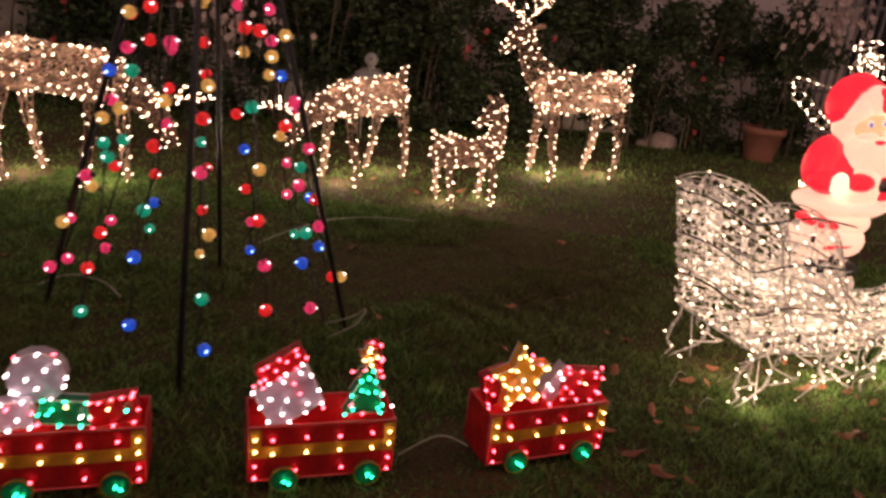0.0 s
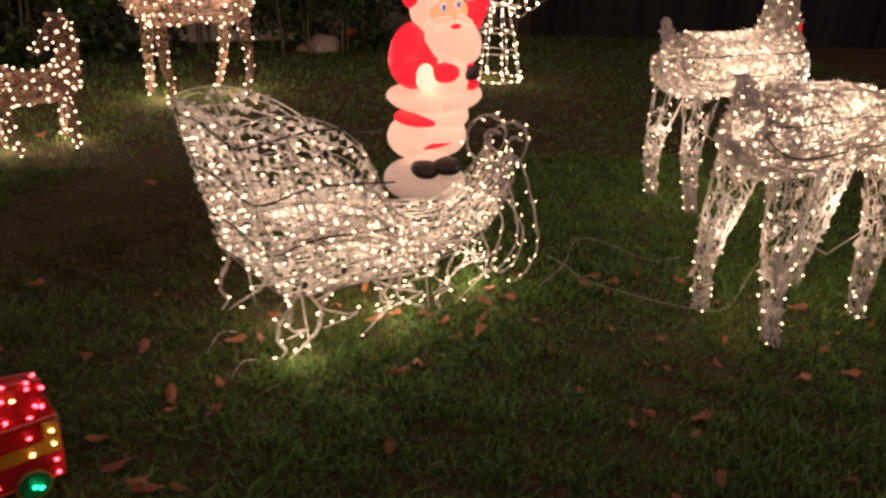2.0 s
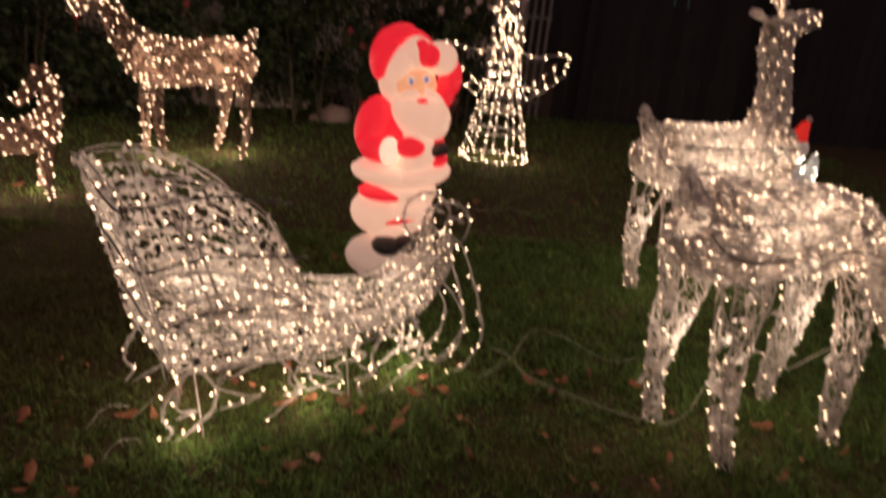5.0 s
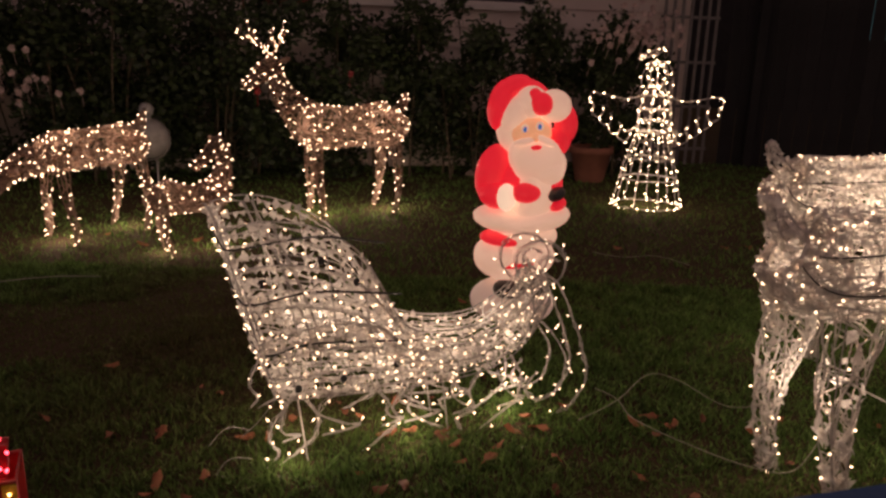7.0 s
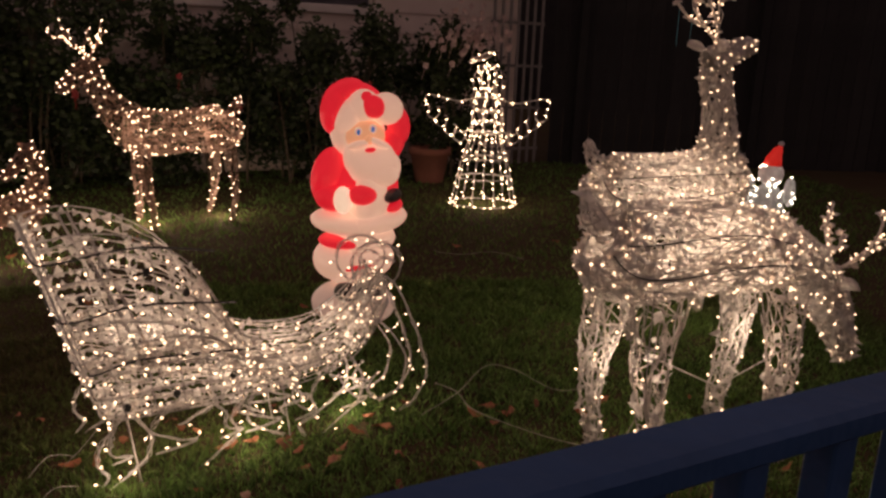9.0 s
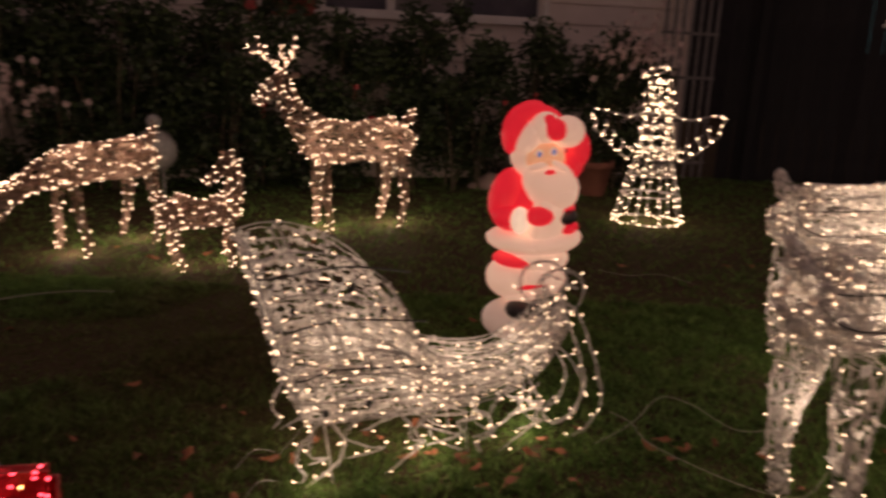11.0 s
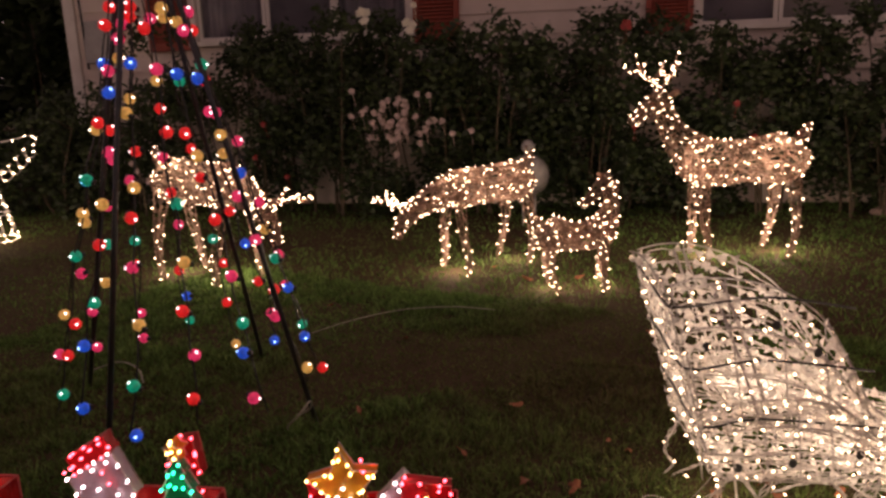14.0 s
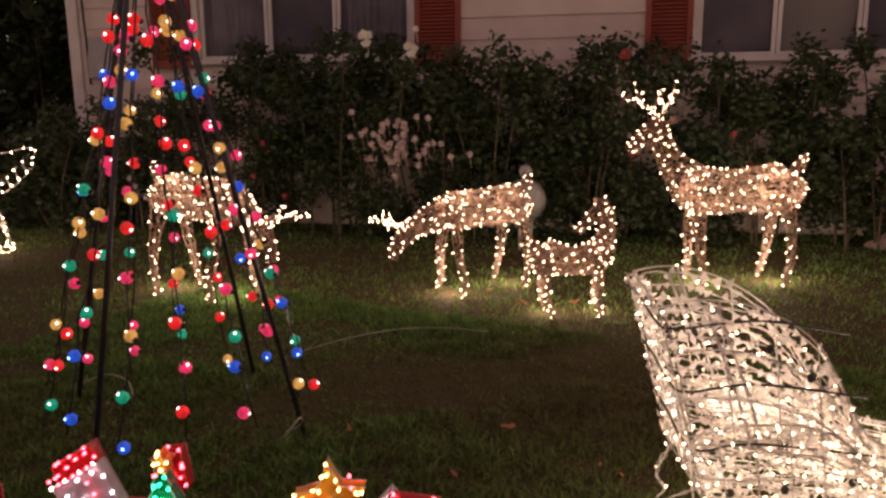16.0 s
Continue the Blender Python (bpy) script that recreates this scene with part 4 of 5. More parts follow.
def load_gift(ob, D, z):
    plate(ob, "gift", rect(-.155, -.015, z - .005, z + .105, .5), .04, T_WHT,
          [("w", -.13, z + .05), ("w", -.10, z + .09), ("w", -.06, z + .11), ("w", -.09, z + .045), ("r", -.06, z + .06), ("w", -.04, z + .035), ("w", -.10, z + .012), ("r", -.075, z + .085)], label="white foil gift box")
    plate(ob, "gift_lid", rect(-.165, -.045, z + .105, z + .145, .5), .035, T_RED,
          [("r", -.17, z + .085), ("r", -.145, z + .1), ("r", -.12, z + .12), ("r", -.095, z + .14), ("r", -.07, z + .155), ("r", -.14, z + .13)], label="red foil lid")
    t = [(.055, 0), (.165, 0), (.135, .045), (.15, .045), (.125, .085), (.135, .085), (.11, .125), (.085, .085), (.095, .085), (.07, .045), (.085, .045)]
    plate(ob, "tree", [(x, z + q) for x, q in t], .04, T_GRN, [("g", .075, z + .015), ("g", .14, z + .015), ("g", .11, z + .055), ("g", .095, z + .06), ("g", .11, z + .09), ("g", .13, z + .055)], label="green foil tree")
    plate(ob, "star", star_pts(.11, z + .135, .026), .04, T_YEL, [("y", .11, z + .137)])
    plate(ob, "ribbon", rect(.115, .15, z + .06, z + .15, .15), .08, T_RED, [("r", .15, z + .12), ("r", .145, z + .09), ("r", .12, z + .16), ("r", .16, z + .03), ("r", .075, z + .09)])
    put_bulb(ob, "r", .0, .03, z + .025)
    put_bulb(ob, "w", .185, .03, z + .02)


def load_toys(ob, D, z):
    plate(ob, "toy", [(-.05 + .062 * math.cos(a), z + .1 + .055 * math.sin(a)) for a in [i * math.pi / 7 for i in range(14)]], .05, T_WHT,
          [("w", -.07, z + .1), ("w", -.03, z + .12), ("r", -.09, z + .15), ("r", -.01, z + .155), ("w", -.05, z + .08), ("w", -.09, z + .07)], label="white foil toy")
    plate(ob, "gift", rect(-.16, -.06, z - .005, z + .055, .1), .03, T_WHT, [("w", -.14, z + .03), ("w", -.09, z + .02), ("r", -.11, z + .045)])
    plate(ob, "gift", rect(-.05, .06, z - .005, z + .05, -.1), .04, T_GRN, [("g", -.03, z + .025), ("g", -.02, z + .035), ("w", .04, z + .015), ("y", .01, z + .04)])
    plate(ob, "gift", rect(.06, .165, z - .005, z + .055, .12), .03, T_RED, [("r", .08, z + .05), ("y", .1, z + .035), ("g", .14, z + .03), ("r", .155, z + .07), ("r", .13, z + .06)])


ta = radians(24)
for (cx, cy), ld, lb in (((.105, 1.02), load_star, "red foil wagon with a yellow star and gifts, lit"), ((-.45, .80), load_gift, "red foil wagon with a gift box and small tree, lit"),
                         ((-1.00, .62), load_toys, "red foil wagon heaped with toys and gifts, lit"), ((-1.53, .42), load_gift, "red foil wagon with bulbs at the train's end")):
    train_car(pose(-.1 + (cx + .1) * 1.03, -.76 + (cy + .76) * 1.03, 0, 0, 0, 21 if cx < 0 else 27) @ Matrix.Scale(.95, 4), ld, lb)


# ---------------------------------------------------------------- lawn
def ground_z(x, y):
    return 0.008 * np.sin(x * 1.7 + y * 0.6) * np.sin(y * 1.3 - x * .4) * np.clip(np.abs(y - 3) - 4, 0, 1)


def ground():
    xs = np.concatenate([[-400, -150, -60, -25, -14], np.linspace(-9, 9, 91), [14, 25, 60, 150, 400]])
    ys = np.concatenate([[-400, -150, -60, -25, -10], np.linspace(-3, 12, 76), [18, 30, 60, 150, 400]])
    X, Y = np.meshgrid(xs, ys)
    Z = ground_z(np.clip(X, -8, 9), Y)
    me = bpy.data.meshes.new("ground")
    nx, ny = len(xs), len(ys)
    faces = [(j * nx + i, j * nx + i + 1, (j + 1) * nx + i + 1, (j + 1) * nx + i) for j in range(ny - 1) for i in range(nx - 1)]
    me.from_pydata(np.stack([X, Y, Z], -1).reshape(-1, 3).tolist(), [], faces)
    me.materials.append(M_SOIL)
    ob = new("ground", me)
    tagged(ob, "dark lawn soil with worn bare patches", "ground", kind="structure")


def grass(count):
    """Short uneven blades, denser where the lawn is seen from near."""
    n1 = count * 6 // 10
    x = np.concatenate([nrng.uniform(-2.6, 4.0, n1), nrng.uniform(-7.5, 6.5, count - n1)])
    y = np.concatenate([nrng.uniform(.15, 3.4, n1), nrng.uniform(0.3, 8.0, count - n1)])
    bare = (np.sin(x * 1.9 + .6) * np.sin(y * 2.3 + x * .7) + .5 * np.sin(x * 5.1 - y * 3.7)) * np.clip((1.1 - x) / .5, .25, 1)
    for px, py, pr in ((-.55, 2.55, .5), (.45, 2.75, .5), (-.1, 2.3, .4), (-1.0, 2.6, .35)):
        bare = bare + .9 * np.exp(-((x - px) ** 2 + ((y - py) * 1.6) ** 2) / pr ** 2)
    h = nrng.uniform(.011, .033, count) * (1 + .35 * np.sin(x * 3.1 + 1.3 * y) * np.sin(y * 4.3 - x)) * np.where(bare > .55, .55, 1.0)
    tuft = np.sin(x * 17 + 2 * np.sin(y * 6)) * np.sin(y * 19 + 2 * np.sin(x * 7))
    h = h * (1 + .45 * tuft)
    keep = nrng.random(count) > np.where(bare > .6, .6, .10 + .22 * (tuft < -.25))
    x, y, h = x[keep], y[keep], h[keep]
    n = len(x)
    z = ground_z(x, y)
    a = nrng.uniform(0, 2 * np.pi, n)
    w = nrng.uniform(.0016, .0036, n) * (1 + .12 * y)
    lean = nrng.normal(0, .95, n) * h
    b = nrng.uniform(0, 2 * np.pi, n)
    V = np.empty((n, 5, 3))
    for k, (sw, fz, fl) in enumerate(((-1, 0, 0), (1, 0, 0), (.75, .55, .35), (-.75, .55, .35), (0, 1, 1.1))):
        V[:, k, 0] = x + np.cos(a) * w * sw + np.cos(b) * lean * fl
        V[:, k, 1] = y + np.sin(a) * w * sw + np.sin(b) * lean * fl
        V[:, k, 2] = z - .003 * (fz == 0) + h * fz
    base = (np.arange(n) * 5)[:, None]
    quads = base + np.array([0, 1, 2, 3])
    tris = base + np.array([3, 2, 4])
    me = bpy.data.meshes.new("grass")
    me.vertices.add(n * 5)
    me.vertices.foreach_set("co", V.reshape(-1))
    me.loops.add(n * 7)
    me.loops.foreach_set("vertex_index", np.concatenate([quads, tris], 1).reshape(-1))
    me.polygons.add(n * 2)
    st = np.stack([np.arange(n) * 7, np.arange(n) * 7 + 4], 1).reshape(-1)
    me.polygons.foreach_set("loop_start", st)
    me.update(calc_edges=True)
    me.validate()
    me.materials.append(M_GRASS)
    ob = new("grass", me)
    tagged(ob, "short patchy green lawn grass with brown patches", "grass", kind="stuff")


ground()
grass(430000)


def fallen_leaves():
    meshes = []
    for k in range(3):
        r = random.Random(60 + k)
        n = 9
        rim = []
        for i in range(n):
            a = 2 * math.pi * i / n
            q = (.026 + .010 * math.cos(2 * a)) * r.uniform(.75, 1.15)
            rim.append((q * math.cos(a) * 1.25, q * math.sin(a), .010 * math.sin(a * 2 + k) + r.uniform(0, .006)))
        g = Geo()
        vs = [(0, 0, .012)] + rim
        g.add(vs, [(0, 1 + i, 1 + (i + 1) % n) for i in range(n)])
        g.strand([(.03, 0, .006), (.055, .006, .004)], .0012)
        meshes.append(g.mesh("fallen_leaf", [M_LEAFLITTER]))
    r = random.Random(9)
    spots = [(r.uniform(.3, 3.6), r.uniform(.55, 2.0)) for _ in range(105)] + [(r.uniform(.9, 1.9), r.uniform(1.3, 1.9)) for _ in range(12)] + [(r.uniform(-2.4, 3.6), r.uniform(1.0, 4.5)) for _ in range(26)]
    for i, (x, y) in enumerate(spots):
        ob = new("fallen_leaf", meshes[i % 3])
        s = r.uniform(.4, .95)
        ob.matrix_basis = Matrix.Translation((x, y, .012 + r.uniform(0, .012))) @ Euler((r.uniform(-.5, .5), r.uniform(-.5, .5), r.uniform(0, 6.28))).to_matrix().to_4x4() @ Matrix.Scale(s, 4)
        tagged(ob, "curled dry brown leaf lying on the grass", "leaf", "fallen leaves")


fallen_leaves()


def cord(name, pts, r, mt, label):
    g = Geo()
    ln = curve_pts(pts, 12 * len(pts))
    g.strand(ln, r, 0, 5)
    return tagged(part(name, g, mt), label, "cable", "light cables on the lawn")


cord("power_cord", [(1.72, 1.95, .10), (1.80, 1.98, .05), (1.83, 1.86, .045), (1.95, 1.72, .045), (2.10, 1.60, .045), (2.22, 1.58, .05), (2.30, 1.60, .17), (2.32, 1.56, .28)], .0018, M_CORD, "thin pale light cord lying on the grass")
cord("power_cord", [(1.66, 1.86, .03), (1.80, 1.98, .045), (1.95, 2.20, .045), (2.05, 2.16, .045), (2.15, 1.98, .045), (2.28, 1.98, .05)], .0017, M_CORD, "thin pale light cord looping over the grass")
cord("power_cord", [(-.62, 1.62, .03), (-.58, 1.58, .07), (-.52, 1.56, .12), (-.50, 1.60, .16), (-.55, 1.66, .10), (-.66, 1.72, .03)], .0035, M_CORD, "pale cord bent up beside the pole foot")
cord("power_cord", [(-1.15, 2.45, .04), (-1.05, 2.62, .06), (-.92, 2.88, .055), (-.72, 3.05, .045), (-.5, 3.1, .04)], .0032, M_CORD, "pale cord running over the lawn")
cord("power_cord", [(-1.75, 1.72, .03), (-1.66, 1.78, .06), (-1.52, 1.76, .06), (-1.42, 1.70, .035)], .0032, M_CORD, "pale cord curled on the lawn")
cord("power_cord", [(-.28, .93, .06), (-.18, .97, .11), (-.10, .99, .08)], .0032, M_CORD, "pale cord between two train cars")
cord("power_cord", [(2.0, 3.9, .04), (2.15, 3.8, .045), (2.35, 3.85, .045), (2.5, 3.7, .04)], .0017, M_CORD, "thin pale cord on the grass")


# ---------------------------------------------------------------- house
H = Matrix.Translation((-.41, 6.79, 0)) @ Matrix.Rotation(radians(17), 4, "Z")


def house():
    """The front wall runs along x, its face at y = 0 towards -y."""
    ob = thing("house", H, "single-storey house with cream siding and red-brown shutters", "house")
    s0, s1, zb, zt = -5.90, 4.1, -.45, 3.3
    openings = [(-4.50, -2.36, 1.62, 3.0), (.22, 2.40, 1.56, 2.95)]
    g = Geo()
    xs = sorted({s0, s1, *[q for o in openings for q in o[:2]]})
    for a, b in zip(xs, xs[1:]):
        o = next((o for o in openings if o[0] <= a and b <= o[1]), None)
        if o:
            g.box((a, .02, zb), (b, .17, o[2]))
            g.box((a, .02, o[3]), (b, .17, zt))
        else:
            g.box((a, .02, zb), (b, .17, zt))
    g.box((s0, .17, zb), (s0 + .15, 6, zt))
    g.box((s1 - .15, .17, zb), (s1, 6, zt))
    g.box((s0, 6, zb), (s1, 6.15, zt))
    wall = part("wall", g, M_SIDING, ob, smooth=False)
    z = zb
    k = 0
    while z < zt:
        spans = [(s0 + .1, s1)]
        for o in openings:
            if z + .2 > o[2] and z < o[3]:
                spans = [q for a, b in spans for q in ((a, min(b, o[0] - .06)), (max(a, o[1] + .06), b)) if q[1] - q[0] > .05]
        for a, b in spans:
            cut = a
            while cut < b - .01:
                e = min(b, cut + 2.44 + .5 * ((k * 7) % 3))
                g = Geo()
                g.add([(cut, .018, z), (e - .003, .018, z), (e - .003, -.012, z), (cut, -.012, z), (cut, .018, z + .205), (e - .003, .018, z + .205), (e - .003, .004, z + .205), (cut, .004, z + .205)],
                      [(0, 1, 2, 3), (3, 2, 6, 7), (4, 7, 6, 5), (0, 3, 7, 4), (1, 5, 6, 2), (0, 4, 5, 1)])
                part("siding_board", g, M_SIDING, wall, smooth=False)
                cut = e
                k += 1
        z += .2
    g = Geo()
    g.box((s0 - .03, -.03, zb), (s0 + .09, .19, zt), bev=.004)
    part("corner_board", g, M_TRIM, ob, smooth=False)
    g = Geo()
    g.box((s0 - .4, -.5, zt), (s1 + .4, 6.5, zt + .12))
    part("roof", g, mat("dark_roof", (.05, .045, .04), (.09, .08, .07), .9, 6), ob, smooth=False)
    for n, (a, b, c, d) in enumerate(openings):
        g = Geo()
        for q in ((a - .06, -.022, c - .05, a, .1, d + .06), (b, -.022, c - .05, b + .06, .1, d + .06), (a, -.022, d, b, .1, d + .06)):
            g.box(q[:3], q[3:], bev=.003)
        w = part("window", g, M_TRIM, ob, smooth=False)
        g = Geo()
        g.box((a - .08, -.05, c - .05), (b + .08, .1, c), bev=.004)
        part("sill", g, M_TRIM, w, smooth=False)
        cuts = [a, a + (b - a) * .335, a + (b - a) * .66, b] if n == 0 else [a, a + (b - a) * .30, a + (b - a) * .61, b]
        for i in range(3):
            g = Geo()
            x0, x1 = cuts[i] + .004, cuts[i + 1] - .004
            for q in ((x0, .03, c, x0 + .035, .06, d), (x1 - .035, .03, c, x1, .06, d), (x0 + .035, .03, c, x1 - .035, .06, c + .035), (x0 + .035, .03, d - .035, x1 - .035, .06, d)):
                g.box(q[:3], q[3:])
            part("sash", g, M_TRIM, w, smooth=False)
            g = Geo()
            g.box((x0 + .035, .042, c + .035), (x1 - .035, .046, d - .035))
            gm = bpy.data.materials.new("window_glass")
            gm.use_nodes = True
            bb = gm.node_tree.nodes["Principled BSDF"]
            bb.inputs["Transmission Weight"].default_value, bb.inputs["Roughness"].default_value, bb.inputs["IOR"].default_value = 1, .03, 1.2
            p = part("pane", g, gm, w, smooth=False)
            p.visible_shadow = False
            g = Geo()
            if (n == 0 and i == 1) or n == 1:
                zz = c
                while zz < d:
                    g.add([(x0, .095, zz), (x1, .095, zz), (x1, .115, zz + .026), (x0, .115, zz + .026)], [(0, 1, 2, 3)])
                    zz += .025
                part("blind", g, M_BLIND if n == 1 and i == 1 else M_CURTAIN, w, smooth=False)
            else:
                m = 40
                vs = [(x0 + (x1 - x0) * q / m, .13 + .02 * math.sin(q * .9), zq) for zq in (c, d) for q in range(m + 1)]
                g.add(vs, [(q, q + 1, q + m + 2, q + m + 1) for q in range(m)])
                part("curtain", g, M_CURTAIN, w)
    for a, b, c in ((-2.31, -1.88, 1.52), (-.23, .17, 1.50), (-5.00, -4.57, 1.54)):
        g = Geo()
        d = 3.05
        for q in ((a, -.05, c, a + .05, -.014, d), (b - .05, -.05, c, b, -.014, d), (a + .05, -.05, c, b - .05, -.014, c + .07), (a + .05, -.05, d - .07, b - .05, -.014, d), (a + .05, -.05, 2.28, b - .05, -.014, 2.35)):
            g.box(q[:3], q[3:], bev=.003)
        sh = part("shutter", g, M_SHUTTER, ob, smooth=False)
        zz = c + .075
        sm = None
        while zz < d - .09:
            if not 2.25 < zz < 2.34:
                if sm is None:
                    g = Geo()
                    g.add([(a + .05, -.044, 0), (b - .05, -.044, 0), (b - .05, -.018, .030), (a + .05, -.018, .030), (a + .05, -.036, -.003), (b - .05, -.036, -.003), (b - .05, -.012, .026), (a + .05, -.012, .026)],
                          [(0, 1, 2, 3), (7, 6, 5, 4), (0, 4, 5, 1), (2, 6, 7, 3)])
                    sm = g.mesh("louvre", [M_SHUTTER], False)
                lv = part("louvre", sm, None, sh)
                lv.matrix_basis = Matrix.Translation((0, 0, zz))
            zz += .033
    g = Geo()
    g.box((-5.70, -.09, 1.45), (-5.32, -.014, 1.86), bev=.012)
    part("meter_box", g, mat("grey_box", (.30, .28, .27), (.40, .37, .35), .5, 8), ob, "grey meter box", smooth=False)
    g = Geo()
    g.strand(curve_pts([(-5.76, -.03, 3.2), (-5.74, -.04, 2.4), (-5.68, -.10, 1.9), (-5.72, -.03, 1.4)], 20), .012, 0, 6)
    part("cable", g, M_BLACK, ob)


house()


# ---------------------------------------------------------------- shrubs along the wall
def leaves_into(g, centre, radii, n, size, r, slot=0, shellness=.5):
    for _ in range(n):
        d = Vector((r.gauss(0, 1), r.gauss(0, 1), r.gauss(0, 1))).normalized()
        q = r.random() ** shellness
        lump = 1 + .25 * math.sin(d.x * 5 + centre[0] * 3) * math.sin(d.z * 6 + centre[1])
        p = Vector(centre) + Vector((d.x * radii[0], d.y * radii[1], d.z * radii[2])) * q * lump
        if p.z < .02:
            continue
        a = Vector((r.gauss(0, 1), r.gauss(0, 1), r.gauss(0, .6))).normalized()
        b = a.orthogonal().normalized()
        b.rotate(Matrix.Rotation(r.random() * 6.28, 3, a))
        s = size * r.uniform(.6, 1.3)
        g.add([p, p + a * s * .5 + b * s * .3, p + a * s, p + a * s * .5 - b * s * .3], [(0, 1, 2, 3)], slot)


def shrub(x, y, w, d, h, n, size, seed, label, flowers=(), stems=9):
    """A loose bush: stems from the ground, leaf clumps at several heights, flower heads."""
    ob = thing("shrub", pose(x, y, 0, 0, 0, 17), label, "shrub", "shrubs along the house")
    r = random.Random(seed)
    g = Geo()
    tips = []
    for _ in range(stems):
        bx, by = r.uniform(-w * .6, w * .6), r.uniform(-d * .5, d * .5)
        tx, ty, tz = bx + r.uniform(-.25, .25), by + r.uniform(-.2, .15), h * r.uniform(.7, 1.12)
        ln = curve_pts([(bx, by, -.02), (bx * .8 + tx * .2 + r.gauss(0, .04), by, tz * .4), (tx, ty, tz)], 8)
        g.strand(ln, [.011 * (1.1 - i / 8) + .002 for i in range(8)], 0, 5)
        tips.append(ln)
        for _k in range(3):
            p = ln[r.randrange(2, 7)]
            e = p + Vector((r.uniform(-.25, .25), r.uniform(-.2, .1), r.uniform(.1, .3)))
            g.strand([p, (p + e) / 2 + Vector((0, 0, .03)), e], [.005, .004, .002], 0, 4)
            tips.append([p, e])
    part("stem_tangle", g, M_STEM, ob)
    g = Geo()
    k = max(8, int(w * 16))
    n, size = int(n * 2.4), size * 1.15
    for _ in range(k):
        c = (r.uniform(-w, w) * .85, r.uniform(-d, d) * .5, h * r.uniform(.02, .97))
        leaves_into(g, c, (.28, .22, .26), n // (2 * k), size, r)
    for ln in tips:
        leaves_into(g, ln[-1], (.13, .11, .15), n // (2 * len(tips)), size * .9, r)
    part("foliage", g, M_LEAF, ob, smooth=False, kind="stuff")
    for (fx, fz, sp, cnt, rad, fm) in flowers:
        for _ in range(cnt):
            g = Geo()
            p = Vector((fx + r.gauss(0, sp), -d * .95 + r.gauss(0, .05), max(.1, fz + r.gauss(0, sp * .7))))
            for q in range(7):
                a = q * 2 * math.pi / 5 + r.random()
                t = Vector((math.cos(a), -.55 + .5 * r.random(), math.sin(a))) * rad * (1 if q < 5 else .5)
                b = t.cross(Vector((0, 1, 0))).normalized() * rad * .5
                g.add([p, p + t * .6 + b, p + t, p + t * .6 - b], [(0, 1, 2, 3)])
            g.strand([p, p + Vector((0, .08, -.12))], .0025, 0, 3)
            part("flower", g, fm, ob, smooth=False)
    return ob


def along(s, off):
    p = H @ Vector((s, -off, 0))
    return p.x, p.y


shrub(*along(-5.2, .50), .8, .5, 1.0, 3000, .05, 1, "loose dark green bush by the house corner", [(.5, .45, .15, 4, .03, M_PINK)])
shrub(*along(-3.9, .48), .8, .5, 1.55, 4200, .055, 2, "tall dark rose bush under the window", [(.1, .55, .3, 5, .03, M_RED)], 12)
shrub(*along(-2.75, .55), .75, .5, 1.5, 4600, .055, 3, "dark green bush with clusters of pale pink flowers", [(.50, .86, .17, 56, .030, M_PINK), (.26, 1.70, .01, 1, .075, M_PETAL), (.62, 1.60, .01, 1, .07, M_PETAL), (.66, 1.76, .01, 1, .03, M_PETAL)], 11)
shrub(*along(-1.6, .50), .75, .45, 1.45, 4400, .06, 4, "dark leafy bush with thin upright stems", [], 16)
shrub(*along(-.55, .50), .75, .5, 1.5, 4200, .055, 5, "dark rose bush with red blooms", [(.10, 1.52, .02, 1, .05, M_RED), (.3, .85, .2, 3, .03, M_RED)], 12)
shrub(*along(.55, .50), .8, .5, 1.45, 4200, .055, 6, "dense dark bush behind the lit deer", [(.2, .7, .25, 4, .03, M_RED)])
shrub(*along(1.75, .55), .8, .5, 1.35, 3800, .055, 7, "dark rose bush with small red flowers", [(.0, .75, .3, 4, .03, M_RED)])
shrub(*along(2.9, .70), .6, .5, 1.25, 4200, .05, 8, "bright green bush topped with pale pink flowers", [(-.02, 1.32, .20, 64, .034, M_PINK)])
shrub(-5.9, 4.6, .8, .6, .8, 2500, .06, 9, "low dark bush beside the house corner", [])
shrub(-7.6, 5.6, 1.9, .9, 3.8, 9000, .15, 10, "tall dark bush past the house corner", [])


shrub(-10.2, 8.2, 3.2, 1.0, 5.2, 9000, .24, 11, "tall dark hedge beside the house", [], 14)


def bird_ornament(x, y):
    ob = thing("bird_ornament", pose(x, y, 0, 0, 0, 10), "round grey garden bird ornament on thin legs", "garden ornament")
    g = Geo()
    g.ball((0, 0, .42), (.155, .13, .15), 20, 12)
    part("body", g, M_GREYBIRD, ob)
    g = Geo()
    g.ball((.0, -.02, .64), .055, 14, 9)
    g.strand([(0, -.02, .56), (0, -.02, .62)], [.03, .03], 0, 8)
    part("head", g, M_GREYBIRD, ob)
    g = Geo()
    g.strand([(.0, -.07, .645), (.0, -.14, .635)], [.014, .003], 0, 6)
    part("beak", g, M_STONE, ob)
    g = Geo()
    g.strand([(.165 * math.cos(a), -.03, .42 + .16 * math.sin(a)) for a in [i * math.pi / 8 for i in range(16)]], .006, 0, 4, True)
    part("rim", g, M_LATTICE, ob)
    for sx in (-1, 1):
        g = Geo()
        g.strand([(sx * .05, 0, .30), (sx * .05, 0, -.01)], .008, 0, 6)
        part("leg", g, M_GREYBIRD, ob)


bird_ornament(-1.20, 5.36)


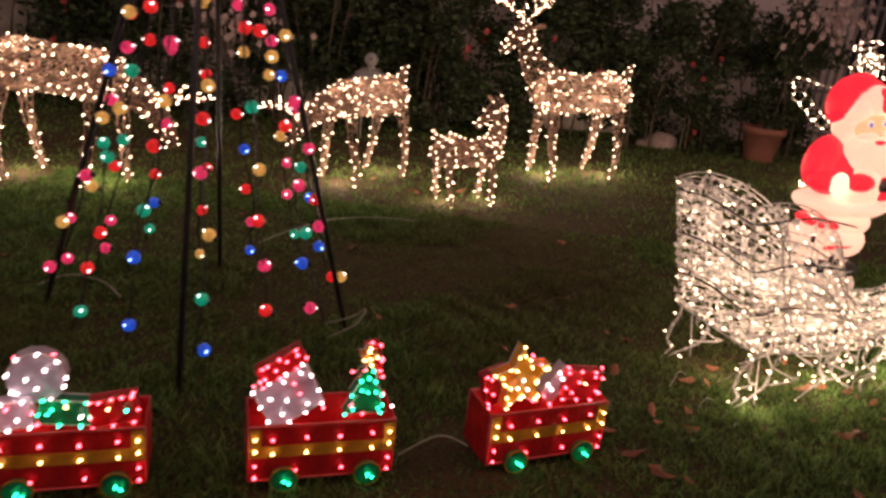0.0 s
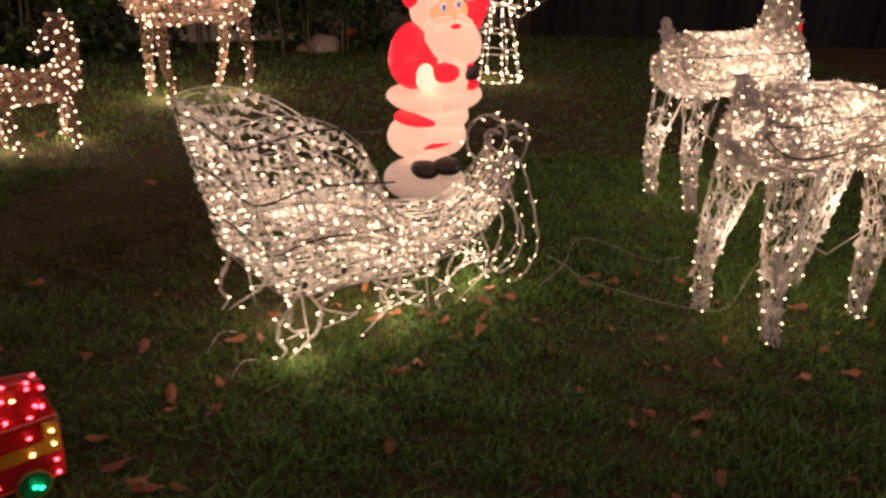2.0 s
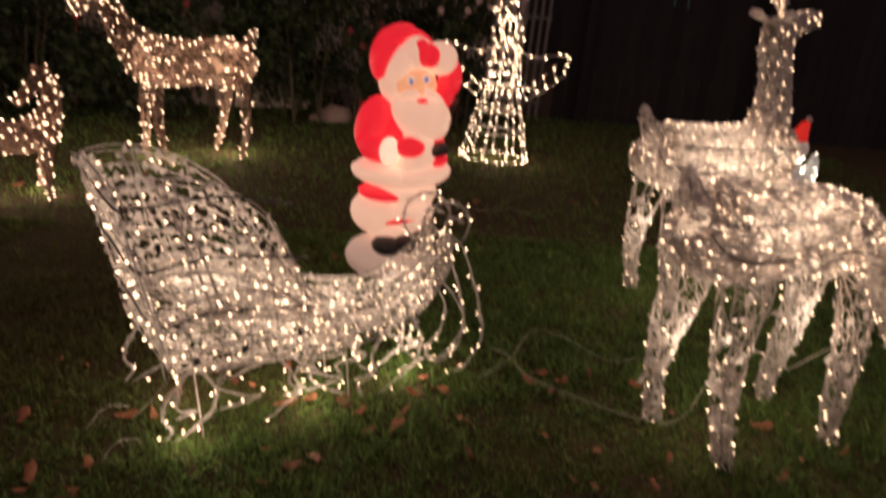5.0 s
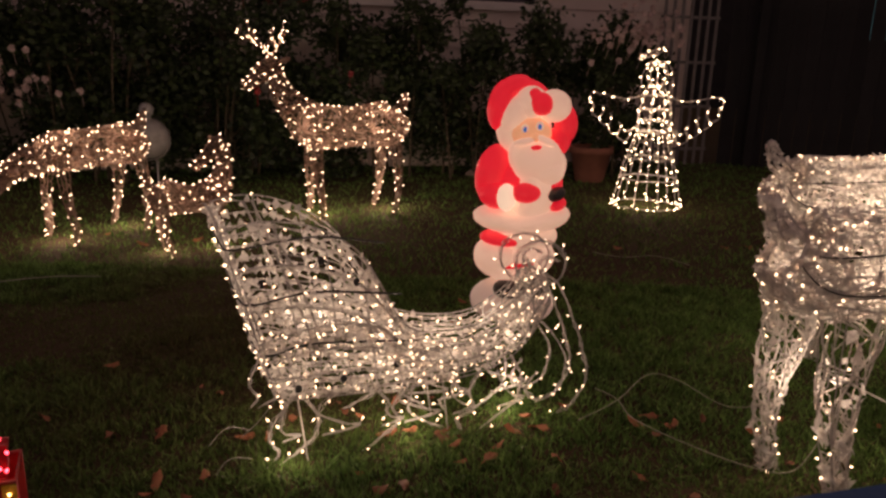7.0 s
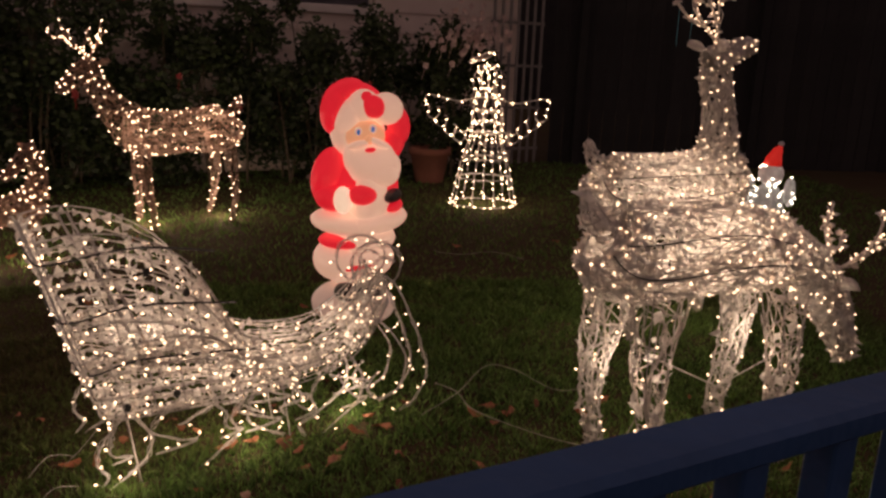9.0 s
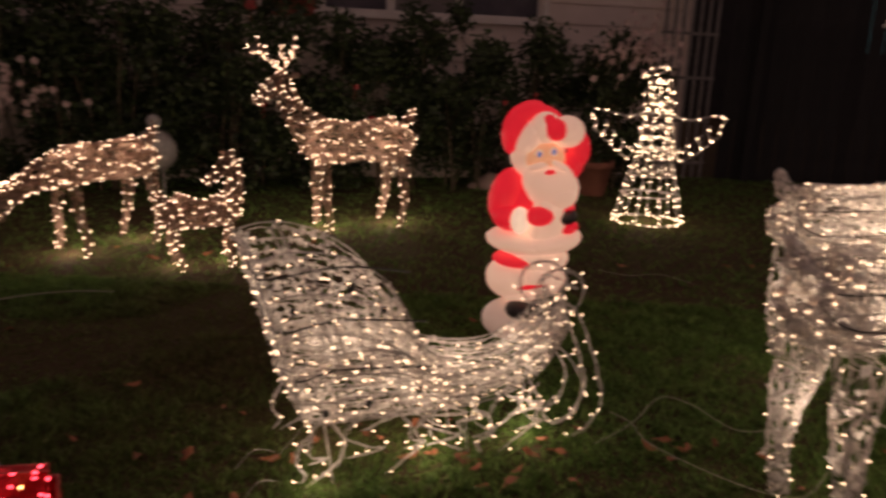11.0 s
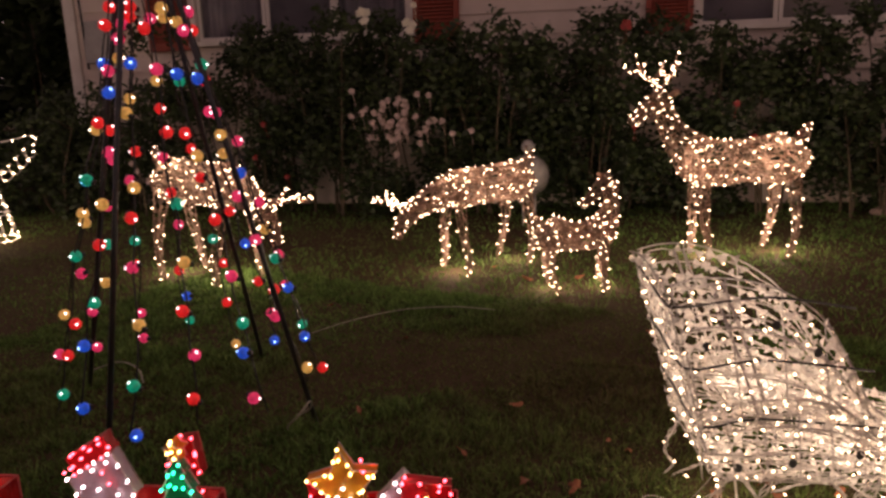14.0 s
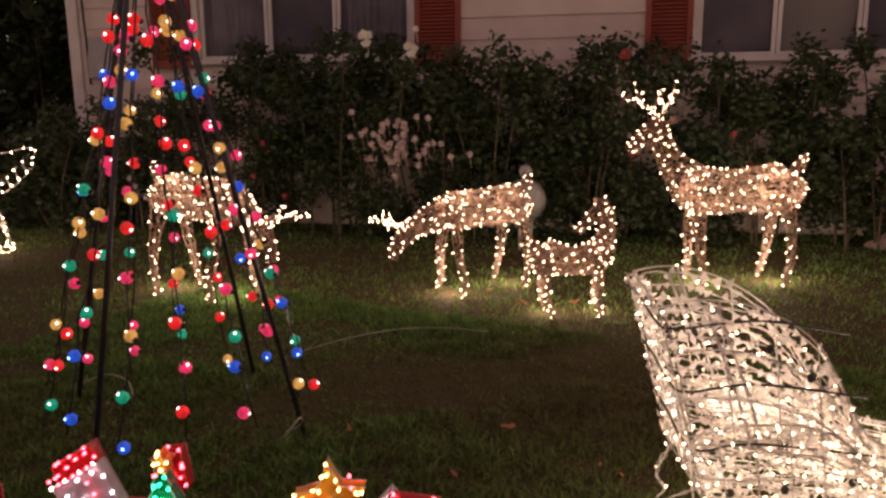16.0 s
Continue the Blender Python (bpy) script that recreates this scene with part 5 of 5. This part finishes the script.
def garden_stone(x, y, w, h, d, seed, label, mt):
    bm = bmesh.new()
    bmesh.ops.create_icosphere(bm, subdivisions=3, radius=1)
    for v in bm.verts:
        q = 1 + .25 * noise.noise(v.co * 1.3 + Vector((seed, 0, 0)))
        v.co = Vector((v.co.x * w * q, v.co.y * d * q, max(-.02, v.co.z * h * q * (1 + .6 * v.co.x))))
    me = bpy.data.meshes.new("garden_stone")
    bm.to_mesh(me)
    bm.free()
    me.materials.append(mt)
    ob = new("garden_stone", me)
    ob.matrix_basis = pose(x, y, 0)
    tagged(ob, label, "stone")


garden_stone(1.40, 6.70, .20, .13, .10, 1, "pale pointed edging stone before the shrubs", M_STONE)


def flower_pot(x, y, s, label):
    ob = thing("flower_pot", pose(x, y, 0), label, "flower pot")
    g = Geo()
    n = 24
    prof = [(.10, 0), (.14, .2), (.155, .2), (.155, .245), (.135, .245), (.125, .19), (0, .19)]
    vs = [(q * s * math.cos(2 * math.pi * j / n), q * s * math.sin(2 * math.pi * j / n), z * s) for q, z in prof for j in range(n)]
    g.add(vs, [(i * n + j, i * n + (j + 1) % n, (i + 1) * n + (j + 1) % n, (i + 1) * n + j) for i in range(len(prof) - 1) for j in range(n)])
    part("pot", g, M_TERRA, ob)


flower_pot(2.36, 6.62, 1.30, "empty terracotta pot by the flowering bush")


# ---------------------------------------------------------------- lattice, fence and neighbour on the dark side
def lattice(m):
    ob = thing("trellis", m, "tall grey wooden trellis at the end of the house", "trellis")
    for i in range(7):
        g = Geo()
        g.box((i * .1, 0, 0), (i * .1 + .032, .012, 2.6))
        part("slat", g, M_LATTICE, ob, smooth=False)
    for k in range(6):
        g = Geo()
        g.box((-.02, .014, .2 + k * .45), (.66, .026, .232 + k * .45))
        part("rail", g, M_LATTICE, ob, smooth=False)


lattice(pose(*along(3.70, .12), -.05, 0, 0, 17))


def night_dark_fence():
    ob = thing("board_fence", pose(3.9, 7.9, 0, 0, 0, -6), "weathered board fence, coloured near-black for the night", "fence")
    g = Geo()
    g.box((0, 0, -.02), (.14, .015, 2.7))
    me = g.mesh("board", [M_NIGHT_BLACK], False)
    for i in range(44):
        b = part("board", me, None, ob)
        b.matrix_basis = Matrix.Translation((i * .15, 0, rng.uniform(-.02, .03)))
    g = Geo()
    g.box((0, -.09, -.02), (.09, -.002, 2.8))
    me = g.mesh("post", [M_NIGHT_BLACK], False)
    for i in range(4):
        b = part("post", me, None, ob)
        b.matrix_basis = Matrix.Translation((.25 + i * 2.0, 0, 0))


night_dark_fence()


def neighbour():
    # added house, its wall and roof near-black for the night, carrying the teal window
    ob = thing("neighbour_house", pose(11.5, 15, 0, 0, 0, -20), "neighbouring house added in night-black colour, with one dim window", "house")
    g = Geo()
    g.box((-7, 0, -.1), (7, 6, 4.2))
    part("wall", g, M_NIGHT_BLACK, ob, smooth=False)
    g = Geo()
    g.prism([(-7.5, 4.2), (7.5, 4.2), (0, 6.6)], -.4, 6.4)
    part("roof", g, M_NIGHT_BLACK, ob, smooth=False)
    g = Geo()
    g.box((-2.55, -.03, 1.5), (-2.05, -.005, 2.9))
    w = part("window", g, glow("teal_window", (.16, .42, .44), .10), ob, "dim teal window", smooth=False)
    g = Geo()
    g.box((-2.65, -.05, 1.4), (-1.95, -.004, 1.5))
    part("sill", g, M_NIGHT_BLACK, w, smooth=False)


neighbour()


# ---------------------------------------------------------------- porch rail beside the camera
def porch_rail():
    ob = thing("porch_rail", pose(1.50, -.043, 0, 0, 0, 17.5), "navy painted railing with square balusters", "railing")
    g = Geo()
    g.box((-2.6, -.034, .981), (2.6, 0, 1.0), bev=.004)
    part("top_rail", g, M_BLUE, ob, smooth=False)
    g = Geo()
    g.box((-2.6, -.036, .10), (2.6, -.002, .13), bev=.003)
    part("bottom_rail", g, M_BLUE, ob, smooth=False)
    g = Geo()
    g.box((-.0095, -.028, .1305), (.0095, -.009, .9805), bev=.0015)
    me = g.mesh("baluster", [M_BLUE], False)
    for i in range(73):
        b = part("baluster", me, None, ob)
        b.matrix_basis = Matrix.Translation((-.020 + (i - 36) * .069, 0, 0))
    for x in (-2.64, 2.64):
        g = Geo()
        g.box((x - .03, -.05, -.02), (x + .03, .01, 1.04), bev=.004)
        part("post", g, M_BLUE, ob, smooth=False)


porch_rail()
